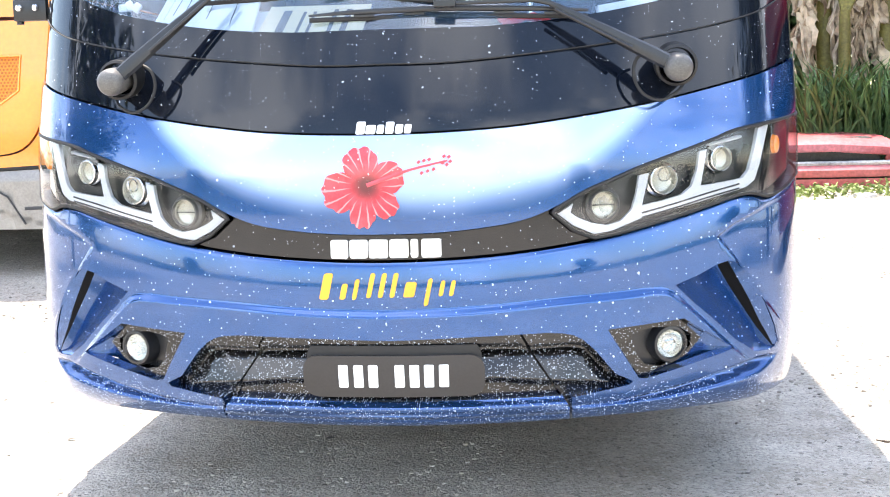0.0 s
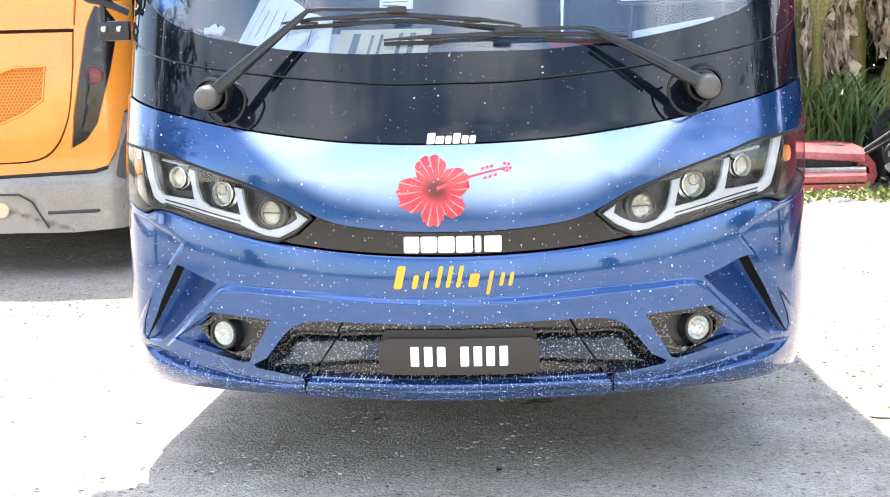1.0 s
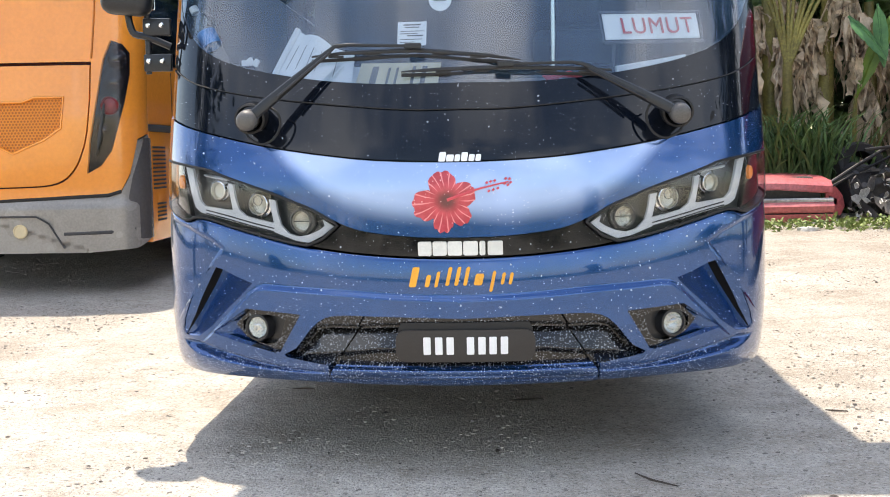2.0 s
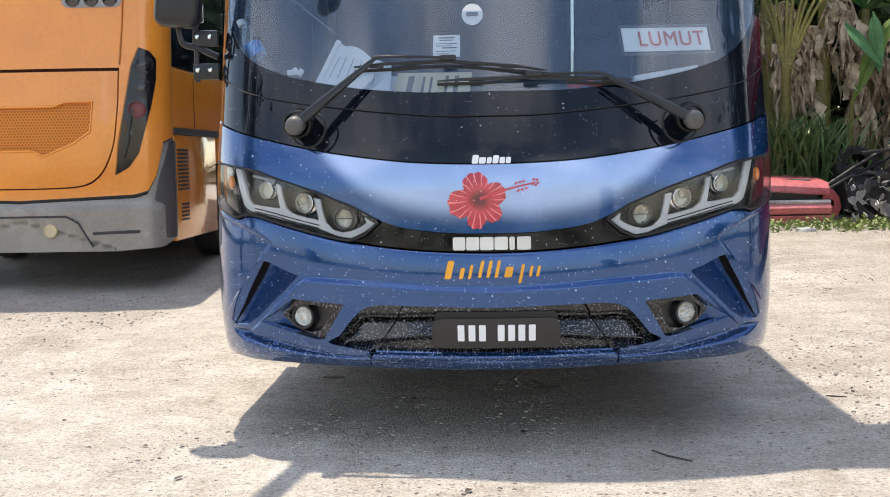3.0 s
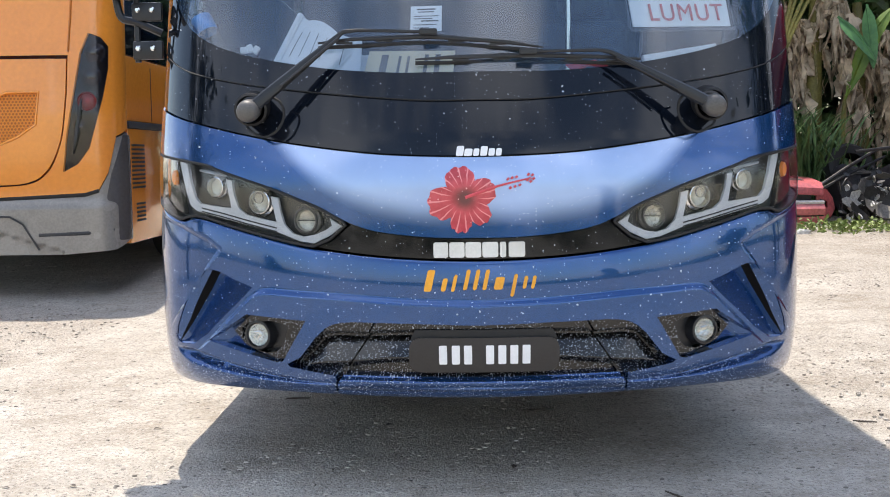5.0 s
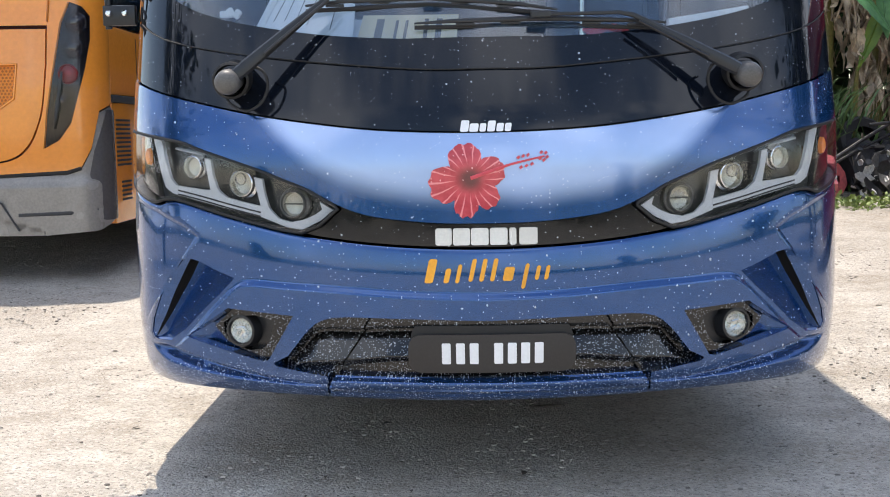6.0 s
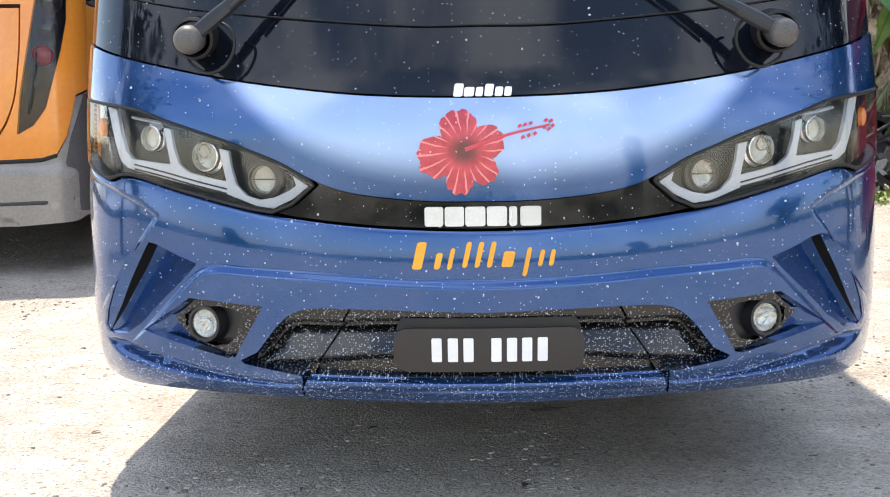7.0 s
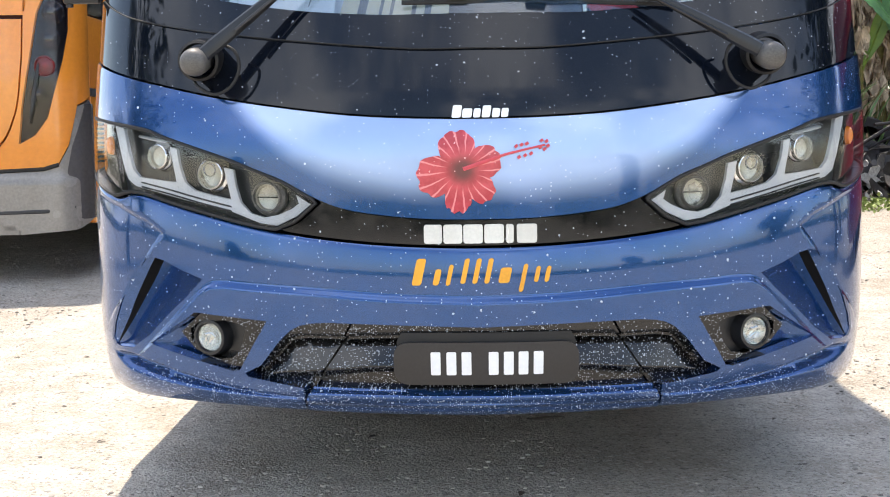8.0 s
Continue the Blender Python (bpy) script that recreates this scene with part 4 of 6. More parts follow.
part("dashboard", sheet(dash_place, [(-1.32, 0.0), (-0.6, 0.0), (0.0, 0.0), (0.6, 0.0), (1.32, 0.0), (1.05, 0.85), (-1.05, 0.85)], h=0.06, rim=0.2), M_DASH, bus, "dusty grey dashboard shelf", True)
part("cabin_wall", box((-1.2, 7.6, 0.5), (1.2, 7.65, 3.15)), M_INSIDE, bus)
part("ceiling_lining", box((-1.2, 4.2, 3.10), (1.2, 7.6, 3.14)), M_INSIDE, bus)


def driver_seat(x, y):
    seat = part("seat", box((x - 0.25, y - 0.05, 1.05), (x + 0.25, y + 0.45, 1.22), 0.05, 3), M_INSIDE, bus, "dark driver's seat", True)
    part("backrest", box((x - 0.25, y + 0.42, 1.2), (x + 0.25, y + 0.55, 1.95), 0.05, 3), M_INSIDE, seat, "", True)
    part("headrest", box((x - 0.14, y + 0.43, 1.97), (x + 0.14, y + 0.53, 2.2), 0.04, 3), M_INSIDE, seat, "", True)


driver_seat(0.62, 5.2)
part("grab_pole", tube([(0.41, 4.3, 1.56), (0.41, 4.3, 3.1)], 0.014, 10), M_CHROME, bus, "bright steel grab pole", True)
wheel_m = Matrix.Translation((0.62, 4.72, 1.55)) @ Matrix.Rotation(radians(38), 4, "X")
part("steering_wheel", tube([wheel_m @ Vector((0.23 * math.cos(t), 0.23 * math.sin(t), 0)) for t in (k * math.pi / 16 for k in range(33))], 0.016, 8), M_RUBBER, bus, "", True)


# ---- ground ----
def ground_z(x, y):
    """Level by the bus, rising gently behind it, then flat."""
    t = max(0.0, y - 4.6)
    return 0.055 * (t * t / (t + 1.0)) if t < 9.5 else 0.055 * (9.5 * 9.5 / 10.5)


def ground_mat():
    n = Nodes("pale_gravel")
    big, mid, fine, grit = n.noise(0.35, 5), n.noise(2.2, 6, 0.7), n.noise(26, 5, 0.7), n.noise(150, 3, 0.7)
    base = n.mix(n.ramp(mid, 0.35, 0.68), lin(200, 192, 180), lin(226, 219, 207))
    base = n.mix(n.ramp(big, 0.40, 0.62, 0.0, 0.5), base, lin(172, 164, 152))
    base = n.mix(n.ramp(n.noise(6, 6, 0.75), 0.45, 0.66, 0.0, 0.45), base, lin(170, 158, 142))
    base = n.mix(n.ramp(n.noise(1.4, 7, 0.75), 0.47, 0.63, 0.0, 0.5), base, lin(158, 144, 126))
    cell = n.add("ShaderNodeTexVoronoi")
    n.put(cell.inputs["Vector"], n.coord)
    cell.inputs["Scale"].default_value = 85.0
    tone = n.add("ShaderNodeSeparateColor")
    n.put(tone.inputs[0], cell.outputs["Color"])
    base = n.mix(n.ramp(tone.outputs[0], 0.0, 1.0, 0.0, 0.36), base, lin(128, 122, 114))
    base = n.mix(n.ramp(tone.outputs[1], 0.84, 0.98, 0.0, 0.55), base, lin(216, 210, 200))
    base = n.mix(n.ramp(fine, 0.58, 0.68, 0.0, 0.7), base, lin(92, 86, 80))
    base = n.mix(n.ramp(n.noise(70, 4, 0.8), 0.55, 0.63, 0.0, 0.75), base, lin(84, 80, 76))
    base = n.mix(n.ramp(grit, 0.60, 0.70, 0.0, 0.6), base, lin(216, 210, 200))
    base = n.mix(n.math("MULTIPLY", n.spots(14, 0.4, 0.12), 0.5), base, lin(88, 84, 80))
    base = n.mix(n.math("MULTIPLY", n.spots(30, 0.4, 0.2), 0.6), base, lin(92, 88, 84))
    n.set(Base_Color=base, Roughness=0.92)
    n.bump(n.math("ADD", n.math("ADD", n.math("MULTIPLY", n.noise(9, 5, 0.7), 1.2), n.math("MULTIPLY", fine, 0.8)), n.math("ADD", n.math("MULTIPLY", grit, 0.5), n.math("MULTIPLY", cell.outputs["Distance"], -0.5))), 0.8, 0.02)
    return n.mat


M_GROUND = ground_mat()


def stretch(lo, hi, fine_lo, fine_hi, h, grow=1.18):
    a = list(np.arange(fine_lo, fine_hi + 1e-6, h))
    d = h
    while a[-1] < hi:
        d *= grow
        a.append(a[-1] + d)
    d = h
    while a[0] > lo:
        d *= grow
        a.insert(0, a[0] - d)
    return a


xs = stretch(-400, 400, -6, 8, 0.12)
ys = stretch(-400, 400, -3, 16, 0.12)
gv = []
for gy in ys:
    for gx in xs:
        rough = noise.noise(Vector((gx * 0.8, gy * 0.8, 0))) * 0.012 + noise.noise(Vector((gx * 3.1, gy * 3.1, 5))) * 0.006
        gv.append((gx, gy, ground_z(gx, gy) + (rough if abs(gx) < 30 and abs(gy) < 30 else 0)))
nx_ = len(xs)
gf = [(j * nx_ + i, j * nx_ + i + 1, (j + 1) * nx_ + i + 1, (j + 1) * nx_ + i) for j in range(len(ys) - 1) for i in range(nx_ - 1)]
tagged(part("ground", (gv, gf), M_GROUND, None, "pale dusty gravel yard", True), category="ground", kind="structure")

# loose stones
rng = random.Random(4)
sv, sf = [], []


def stone(x, y, r, sink=0.3):
    k = len(sv)
    z = ground_z(x, y)
    a0 = rng.random() * 6
    for ring_, (rr, hh) in enumerate(((1.0, 0.0), (0.85, 0.55))):
        for i in range(6):
            t = a0 + i * math.pi / 3
            q = r * rr * rng.uniform(0.75, 1.2)
            sv.append((x + q * math.cos(t), y + q * math.sin(t) * 0.8, z + r * (hh - sink) * rng.uniform(0.8, 1.2)))
    sv.append((x, y, z + r * 0.7 - r * sink))
    sf.extend([(k + i, k + (i + 1) % 6, k + 6 + (i + 1) % 6, k + 6 + i) for i in range(6)])
    sf.extend([(k + 6 + i, k + 6 + (i + 1) % 6, k + 12) for i in range(6)])


for _ in range(32000):
    stone(rng.uniform(-5, 5.5), 1.4 + 12 * rng.random() ** 1.9, 0.004 + 0.009 * rng.random() ** 2.5)
n = Nodes("grey_stone")
tone = n.add("ShaderNodeNewGeometry").outputs["Random Per Island"]
n.set(Base_Color=n.mix(n.math("ADD", n.math("MULTIPLY", tone, 0.8), n.math("MULTIPLY", n.noise(90, 3), 0.2)), lin(86, 80, 74), lin(214, 206, 194)), Roughness=0.9)
M_STONE = n.mat
tagged(part("gravel_stones", (sv, sf), M_STONE, None, "loose grey stones on the gravel"), category="gravel", kind="stuff")


# ---- things behind the blue bus's windscreen ----
def card(name, label, category, corners, thick, material):
    """A thin stiff rectangle from its lower left, lower right and upper left corners."""
    a, b, c = (Vector(p) for p in corners)
    ux, uy = b - a, c - a
    n = ux.cross(uy).normalized() * thick
    vs = [a, b, b + uy, c, a + n, b + n, b + uy + n, c + n]
    fs = [(3, 2, 1, 0), (4, 5, 6, 7), (0, 1, 5, 4), (1, 2, 6, 5), (2, 3, 7, 6), (3, 0, 4, 7)]
    ob = part(name, (vs, fs), material, None, label)
    tagged(ob, label, category)
    return ob, a, ux, uy, n


def bars(ob, a, ux, uy, n, rows, material, name="print_bar"):
    """Lines of print as plain bars: rows of (u0, u1, v, height) in shares of the card."""
    for u0, u1, v, hh in rows:
        p = a + ux * u0 + uy * v + n * 1.02
        vs = [p, p + ux * (u1 - u0), p + ux * (u1 - u0) + uy * hh, p + uy * hh]
        vs = vs + [q + n * 0.3 for q in vs]
        part(name, (vs, [(0, 1, 2, 3), (4, 5, 6, 7), (0, 1, 5, 4), (1, 2, 6, 5), (2, 3, 7, 6), (3, 0, 4, 7)]), material, ob)


def behind(x, z, deep=0.05):
    return F(U(x), z, -deep)


# destination board with its city name, in a grey frame
board, a, ux, uy, n = card("destination_board", "white destination board with red letters behind the windscreen", "sign", (behind(0.585, 1.682, 0.03), behind(1.005, 1.700, 0.06), behind(0.572, 1.785, 0.03)), -0.004, M_PAPER)
if n.y > 0:
    n = -n
text = bpy.data.curves.new("board_letters", "FONT")
text.body = "LUMUT"
text.size, text.extrude, text.space_character = 0.098, 0.001, 1.12
tmp = new("board_letters_source", text)
bpy.context.view_layer.update()
me = bpy.data.meshes.new_from_object(tmp.evaluated_get(bpy.context.evaluated_depsgraph_get()))
bpy.data.objects.remove(tmp)
me.materials.append(M_RED_PRINT)
letters = new("board_letters", me)
ex = ux.normalized()
ez = n.normalized()
ey = ez.cross(ex)
letters.matrix_basis = Matrix.Translation(a + ux * 0.165 + uy * 0.20 + ez * 0.006) @ Matrix((ex, ey, ez)).transposed().to_4x4()
letters.parent = board
tagged(letters, "red destination name")
frame_pts = [a - ux * 0.03 - uy * 0.12, a + ux * 1.03 - uy * 0.12, a + ux * 1.03 + uy * 1.06, a - ux * 0.03 + uy * 1.06]
part("board_frame", tube(frame_pts + frame_pts[:1], 0.007, 6), M_DASH, board, "", True)
for u in (0.08, 0.92):
    part("board_foot", tube([a + ux * u - uy * 0.12, a + ux * u + Vector((0, 0.06, -0.19))], 0.006, 6), M_DASH, board)

note, a, ux, uy, n = card("permit_paper", "white printed permit in a clear sleeve stuck to the glass", "paper", (behind(-0.242, 1.668, 0.012), behind(-0.128, 1.668, 0.012), behind(-0.240, 1.762, 0.012)), -0.0015, M_PAPER)
n = -n if n.y > 0 else n
bars(note, a, ux, uy, n, [(0.2, 0.8, 0.84, 0.05), (0.25, 0.75, 0.74, 0.04), (0.1, 0.9, 0.58, 0.03), (0.1, 0.7, 0.48, 0.03), (0.35, 0.9, 0.38, 0.05), (0.1, 0.85, 0.24, 0.03), (0.1, 0.6, 0.12, 0.03)], M_PRINT)
disc_m = on_front(-0.073, 1.849, -0.012)
disc = part("round_sticker", lathe([(0.0005, 0.0), (0.045, 0.0), (0.045, -0.002), (0.0005, -0.002)], 28, disc_m), M_PAPER, None, "round white sticker on the glass")
tagged(disc, category="sticker")
part("sticker_text_bar", moved(box((-0.025, -0.008, 0.0005), (0.025, 0.010, 0.0015)), disc_m), M_PRINT, disc)


def open_book():
    book = thing("logbook", "open white logbook lying on the dashboard", "book")
    page = []
    for i in range(9):
        t = i / 8
        for j in range(5):
            v = j / 4
            x = -0.775 + 0.34 * t + 0.10 * v * (1 - t) + 0.0 * v
            y = F(U(x), 1.54, -0.09).y + 0.16 * v
            z = 1.510 + 0.03 * (1 - t) + (0.20 - 0.05 * t) * v + 0.03 * math.sin(math.pi * min(1, t * 1.6)) * (0.4 + 0.6 * v) + (0.03 if t < 0.1 else 0) * v
            page.append((x, y, z))
    faces = [(i * 5 + j, i * 5 + j + 1, (i + 1) * 5 + j + 1, (i + 1) * 5 + j) for i in range(8) for j in range(4)]
    top = part("page", (page, faces), M_PAPER, book, "curled white page", True)
    under = [(x, y, z - 0.018) for x, y, z in page]
    part("page_block", (under, faces), M_PAPER, book, "", True)
    part("spine", tube([Vector(p) for p in page[0:5]], 0.014, 8), M_PAPER, book, "", True)
    for k in range(5):
        t = 0.2 + 0.14 * k
        i = int(t * 8)
        p, q = Vector(page[i * 5 + 1]), Vector(page[i * 5 + 3])
        part("writing_bar", tube([p + Vector((0, 0, 0.006)), q + Vector((0, 0, 0.003))], 0.0012, 4), M_PRINT, top)
    return book


open_book()
cardb, a, ux, uy, n = card("cardboard_notice", "brown cardboard notice with grey print on the dashboard", "card", ((-0.42, F(U(0.4), 1.53, -0.09).y, 1.505), (-0.09, F(U(0.1), 1.53, -0.09).y, 1.500), (-0.41, F(U(0.4), 1.53, -0.09).y + 0.20, 1.62)), 0.004, M_CARD)
n = -n if n.z < 0 else n
bars(cardb, a, ux, uy, n, [(0.16, 0.24, 0.1, 0.75), (0.36, 0.39, 0.1, 0.7), (0.46, 0.49, 0.1, 0.7), (0.66, 0.70, 0.1, 0.75), (0.78, 0.84, 0.1, 0.75)], M_PRINT)
sheet_w, *_ = card("loose_paper", "loose white paper lying on the dashboard", "paper", ((-0.56, F(U(0.5), 1.53, -0.09).y, 1.507), (-0.43, F(U(0.43), 1.53, -0.09).y, 1.505), (-0.52, F(U(0.5), 1.53, -0.09).y + 0.2, 1.61)), 0.002, M_PAPER)


def bottle():
    M_PET = clear_glass("clear_plastic", (0.9, 0.93, 0.95, 1), 1.4, haze=0.4)
    m = Matrix.Translation((-1.02, F(U(1.03), 1.7, -0.15).y, 1.64)) @ Matrix.Scale(1.25, 4) @ Matrix.Rotation(radians(-28), 4, "Y") @ Matrix.Rotation(radians(-14), 4, "X")
    b = thing("water_bottle", "clear plastic water bottle with blue label leaning in the windscreen corner", "bottle")
    part("bottle_body", lathe([(0.0005, 0.0), (0.030, 0.002), (0.033, 0.02), (0.031, 0.05), (0.033, 0.08), (0.033, 0.15), (0.026, 0.18), (0.013, 0.205), (0.013, 0.22)], 20, m), M_PET, b, "", True)
    part("bottle_label", lathe([(0.0336, 0.075), (0.0338, 0.08), (0.0338, 0.125), (0.0336, 0.13)], 20, m), M_LABEL, b, "blue and white label", True)
    part("bottle_cap", lathe([(0.015, 0.212), (0.015, 0.235), (0.0005, 0.236)], 16, m), M_WHITE, b, "", True)


M_LABEL = plain("blue_label", lin(70, 140, 210), 0.4, vary=0.25, grain=60)
bottle()
small = thing("crumpled_tissue", "small crumpled white tissue on the dashboard", "tissue")
for k in range(3):
    m = Matrix.Translation((-0.885 + 0.022 * k, F(U(0.87), 1.6, -0.09).y, 1.632 + 0.006 * (k % 2))) @ Matrix.Rotation(k * 1.1, 4, "Y")
    part("fold", moved(box((-0.016, -0.008, -0.012), (0.016, 0.008, 0.012), 0.005), m), M_PAPER, small)
tray = part("white_strip", moved(box((-0.155, -0.012, -0.014), (0.155, 0.012, 0.014), 0.004), Matrix.Translation((0.765, F(U(0.76), 1.6, -0.10).y, 1.592)) @ Matrix.Rotation(radians(-9.5), 4, "Y") @ Matrix.Rotation(radians(18), 4, "Z")), M_PAPER, None, "white plastic strip lying on the dashboard")
tagged(tray, category="strip")
M_CLOTH = plain("red_cloth", lin(196, 50, 52), 0.8, vary=0.2, grain=20)
cloth = part("red_ribbon", tube([Vector(F(U(x), z, -0.07)) for x, z in ((0.338, 1.550), (0.360, 1.540), (0.385, 1.537), (0.415, 1.546), (0.445, 1.548), (0.495, 1.537))], [0.010, 0.018, 0.014, 0.010, 0.014, 0.005], 8, 0.6), M_CLOTH, None, "crumpled red ribbon on the dashboard", True)
tagged(cloth, category="ribbon")


# ---- mirror on the door-side pillar of the blue bus ----
def side_mirror():
    mir = thing("side_mirror", "black side mirror on a bracket beside the windscreen pillar", "mirror")
    part("housing", moved(box((-0.11, -0.06, -0.19), (0.11, 0.06, 0.19), 0.05, 4), Matrix.Translation((-1.44, 3.92, 2.06)) @ Matrix.Rotation(radians(6), 4, "Y")), M_WIPER, mir, "rounded black housing", True)
    part("mirror_glass", moved(box((-0.09, 0.058, -0.16), (0.09, 0.064, 0.16), 0.002), Matrix.Translation((-1.44, 3.925, 2.06))), M_CHROME, mir)
    part("lower_arm", tube(spline([(-1.46, 3.95, 1.88), (-1.44, 3.95, 1.80), (-1.38, 3.97, 1.78), (-1.29, 4.0, 1.74)], 5), 0.016, 8), M_WIPER, mir, "", True)
    part("upright", tube([(-1.385, 3.98, 1.62), (-1.385, 3.98, 1.90)], 0.013, 8), M_WIPER, mir, "", True)
    for z in (1.675, 1.83):
        plate_ = part("bracket", box((-1.40, 3.955, z - 0.045), (-1.278, 3.985, z + 0.03), 0.006), M_WIPER, mir, "black hinge bracket", True)
        for dx in (0.0, 0.06):
            m = Matrix.Translation((-1.375 + dx, 3.955, z)) @ Matrix.Rotation(radians(90), 4, "X")
            part("bolt", lathe([(0.012, -0.004), (0.012, 0.008), (0.007, 0.012), (0.0005, 0.012)], 10, m), M_CHROME, plate_, "bright bolt")
    return mir


side_mirror()


def roof_mirror():
    mir = thing("roof_mirror", "black mirror hanging forward from the roof corner on a broad arm", "mirror")
    path = spline([(-1.17, 3.97, 3.06), (-1.20, 3.75, 3.05), (-1.235, 3.50, 3.0), (-1.26, 3.30, 2.92), (-1.27, 3.20, 2.80)], 5)
    part("arm", tube(path, [0.105] * 10 + [0.100 - 0.004 * k for k in range(11)], 12, 0.5), M_WIPER, mir, "broad curved black arm", True)
    part("housing", moved(box((-0.11, -0.05, -0.20), (0.11, 0.06, 0.20), 0.045, 4), Matrix.Translation((-1.27, 3.18, 2.62))), M_WIPER, mir, "", True)
    part("mirror_glass", box((-1.36, 3.242, 2.46), (-1.18, 3.248, 2.78), 0.002), M_CHROME, mir)
    return mir


roof_mirror()


# ---- orange bus, seen from behind ----
OX, OY = -3.96, 8.0          # middle of its rear
OHALF = 1.25
orange = thing("orange_bus", "orange coach seen from behind with grey bumper, parked on gravel", "bus")


def rear(x, z, off=0.0):
    """A point on the orange bus's rear face: flat in the middle, rounded at the corners."""
    d = x - OX
    a = abs(d)
    y = OY + 0.03 * (a / 1.0) ** 2
    if a > 1.02:
        t = min(1.0, (a - 1.02) / 0.23)
        y += 0.23 * (1 - math.sqrt(max(0.0, 1 - t * t)))
    return Vector((OX + d, y - off + 0.05 * max(0.0, z - 1.6), z))


def R(u, z, off=0.0):
    """The same by arc length, going on along the flanks."""
    a = abs(u)
    flat, r = 1.02, 0.23
    if a < flat:
        return rear(OX + u, z, off)
    t = (a - flat) / r
    s_ = 1 if u > 0 else -1
    y0 = OY + 0.03 * flat * flat + 0.05 * max(0.0, z - 1.6)
    if t < math.pi / 2:
        return Vector((OX + s_ * (flat + (r + off) * math.sin(t)), y0 + r - (r + off) * math.cos(t), z))
    return Vector((OX + s_ * (flat + r + off), y0 + r + (a - flat - r * math.pi / 2), z))


OEDGE = 1.02 + 0.23 * math.pi / 2 + 0.02
HATCH = [(-0.874, 2.035), (-0.83, 1.48), (-0.71, 1.155), (-0.57, 1.055), (-0.3, 1.03), (0.3, 1.03), (0.57, 1.055), (0.71, 1.155), (0.79, 1.32), (0.83, 1.48), (0.862, 1.75), (0.874, 2.035)]
LAMPR = [(1.04, 2.20), (1.13, 2.17), (1.19, 2.10), (1.185, 1.93), (1.14, 1.72), (1.075, 1.50), (1.02, 1.32), (0.93, 1.20), (0.82, 1.14), (0.835, 1.25), (0.85, 1.39), (0.89, 1.60), (0.93, 1.81), (0.975, 2.05)]
BUMPTOP = [(-OEDGE, 1.45), (-1.24, 1.40), (-1.16, 1.12), (-1.08, 0.985), (-0.98, 0.955), (0.0, 0.915), (0.98, 0.955), (1.08, 0.985), (1.16, 1.12), (1.24, 1.40), (OEDGE, 1.45)]
HATCH = HATCH[:1] + [tuple(p) for p in spline(HATCH[1:-1], 4)] + HATCH[-1:]
body = [(-OEDGE, 1.47), *[(u, z + 0.012) for u, z in BUMPTOP[1:-1]], (OEDGE, 1.47), (OEDGE, 3.3), (-OEDGE, 3.3)]
part("rear_panel", sheet(R, body, [HATCH, LAMPR, mirror_poly(LAMPR)], h=0.05, rim=0.05, edge=0.008), M_ORANGE, orange, "orange rear panel", True)
inner = [(u * 0.984, min(2.008, 1.53 + (z - 1.53) * 0.978)) for u, z in HATCH]
MESH_HOLE = [(-0.65, 1.755), (-0.41, 1.755), (-0.32, 1.72), (0.32, 1.72), (0.41, 1.755), (0.65, 1.755), (0.62, 1.507), (0.48, 1.413), (0.22, 1.306), (0.13, 1.353), (-0.13, 1.353), (-0.22, 1.306), (-0.48, 1.413), (-0.62, 1.507)]
hatch = part("engine_hatch", sheet(R, inner, [MESH_HOLE], h=0.05, relief=lambda u, z: 0.012 * step(0.0, 0.1, 0.8 - abs(u)), rim=0.05, edge=0.012), M_ORANGE, orange, "orange engine hatch with a mesh inset", True)
part("hatch_gap", sheet(R, [(u * 1.01, 1.53 + (z - 1.53) * 1.01) for u, z in HATCH], h=0.2, relief=lambda u, z: -0.04, rim=0.0, edge=0.0), M_GROOVE, orange)


def mesh_mat():
    n = Nodes("perforated_orange")
    x, y, z = n.xyz()
    lattices = []
    for shift_by in (0.0, 0.5):
        # round holes in staggered rows, 27 mm apart
        hx = n.math("SUBTRACT", n.math("FRACT", n.math("ADD", n.math("MULTIPLY", x, 37.0), shift_by + 400.0)), 0.5)
        hz = n.math("MULTIPLY", n.math("SUBTRACT", n.math("FRACT", n.math("ADD", n.math("MULTIPLY", z, 21.4), shift_by)), 0.5), 1.732)
        lattices.append(n.math("SQRT", n.math("ADD", n.math("MULTIPLY", hx, hx), n.math("MULTIPLY", hz, hz))))
    f = n.ramp(n.math("MINIMUM", lattices[0], lattices[1]), 0.24, 0.38)
    n.set(Base_Color=n.mix(f, lin(186, 104, 34), lin(232, 140, 48)), Roughness=0.5)
    n.bump(f, 0.8, 0.006)
    return n.mat


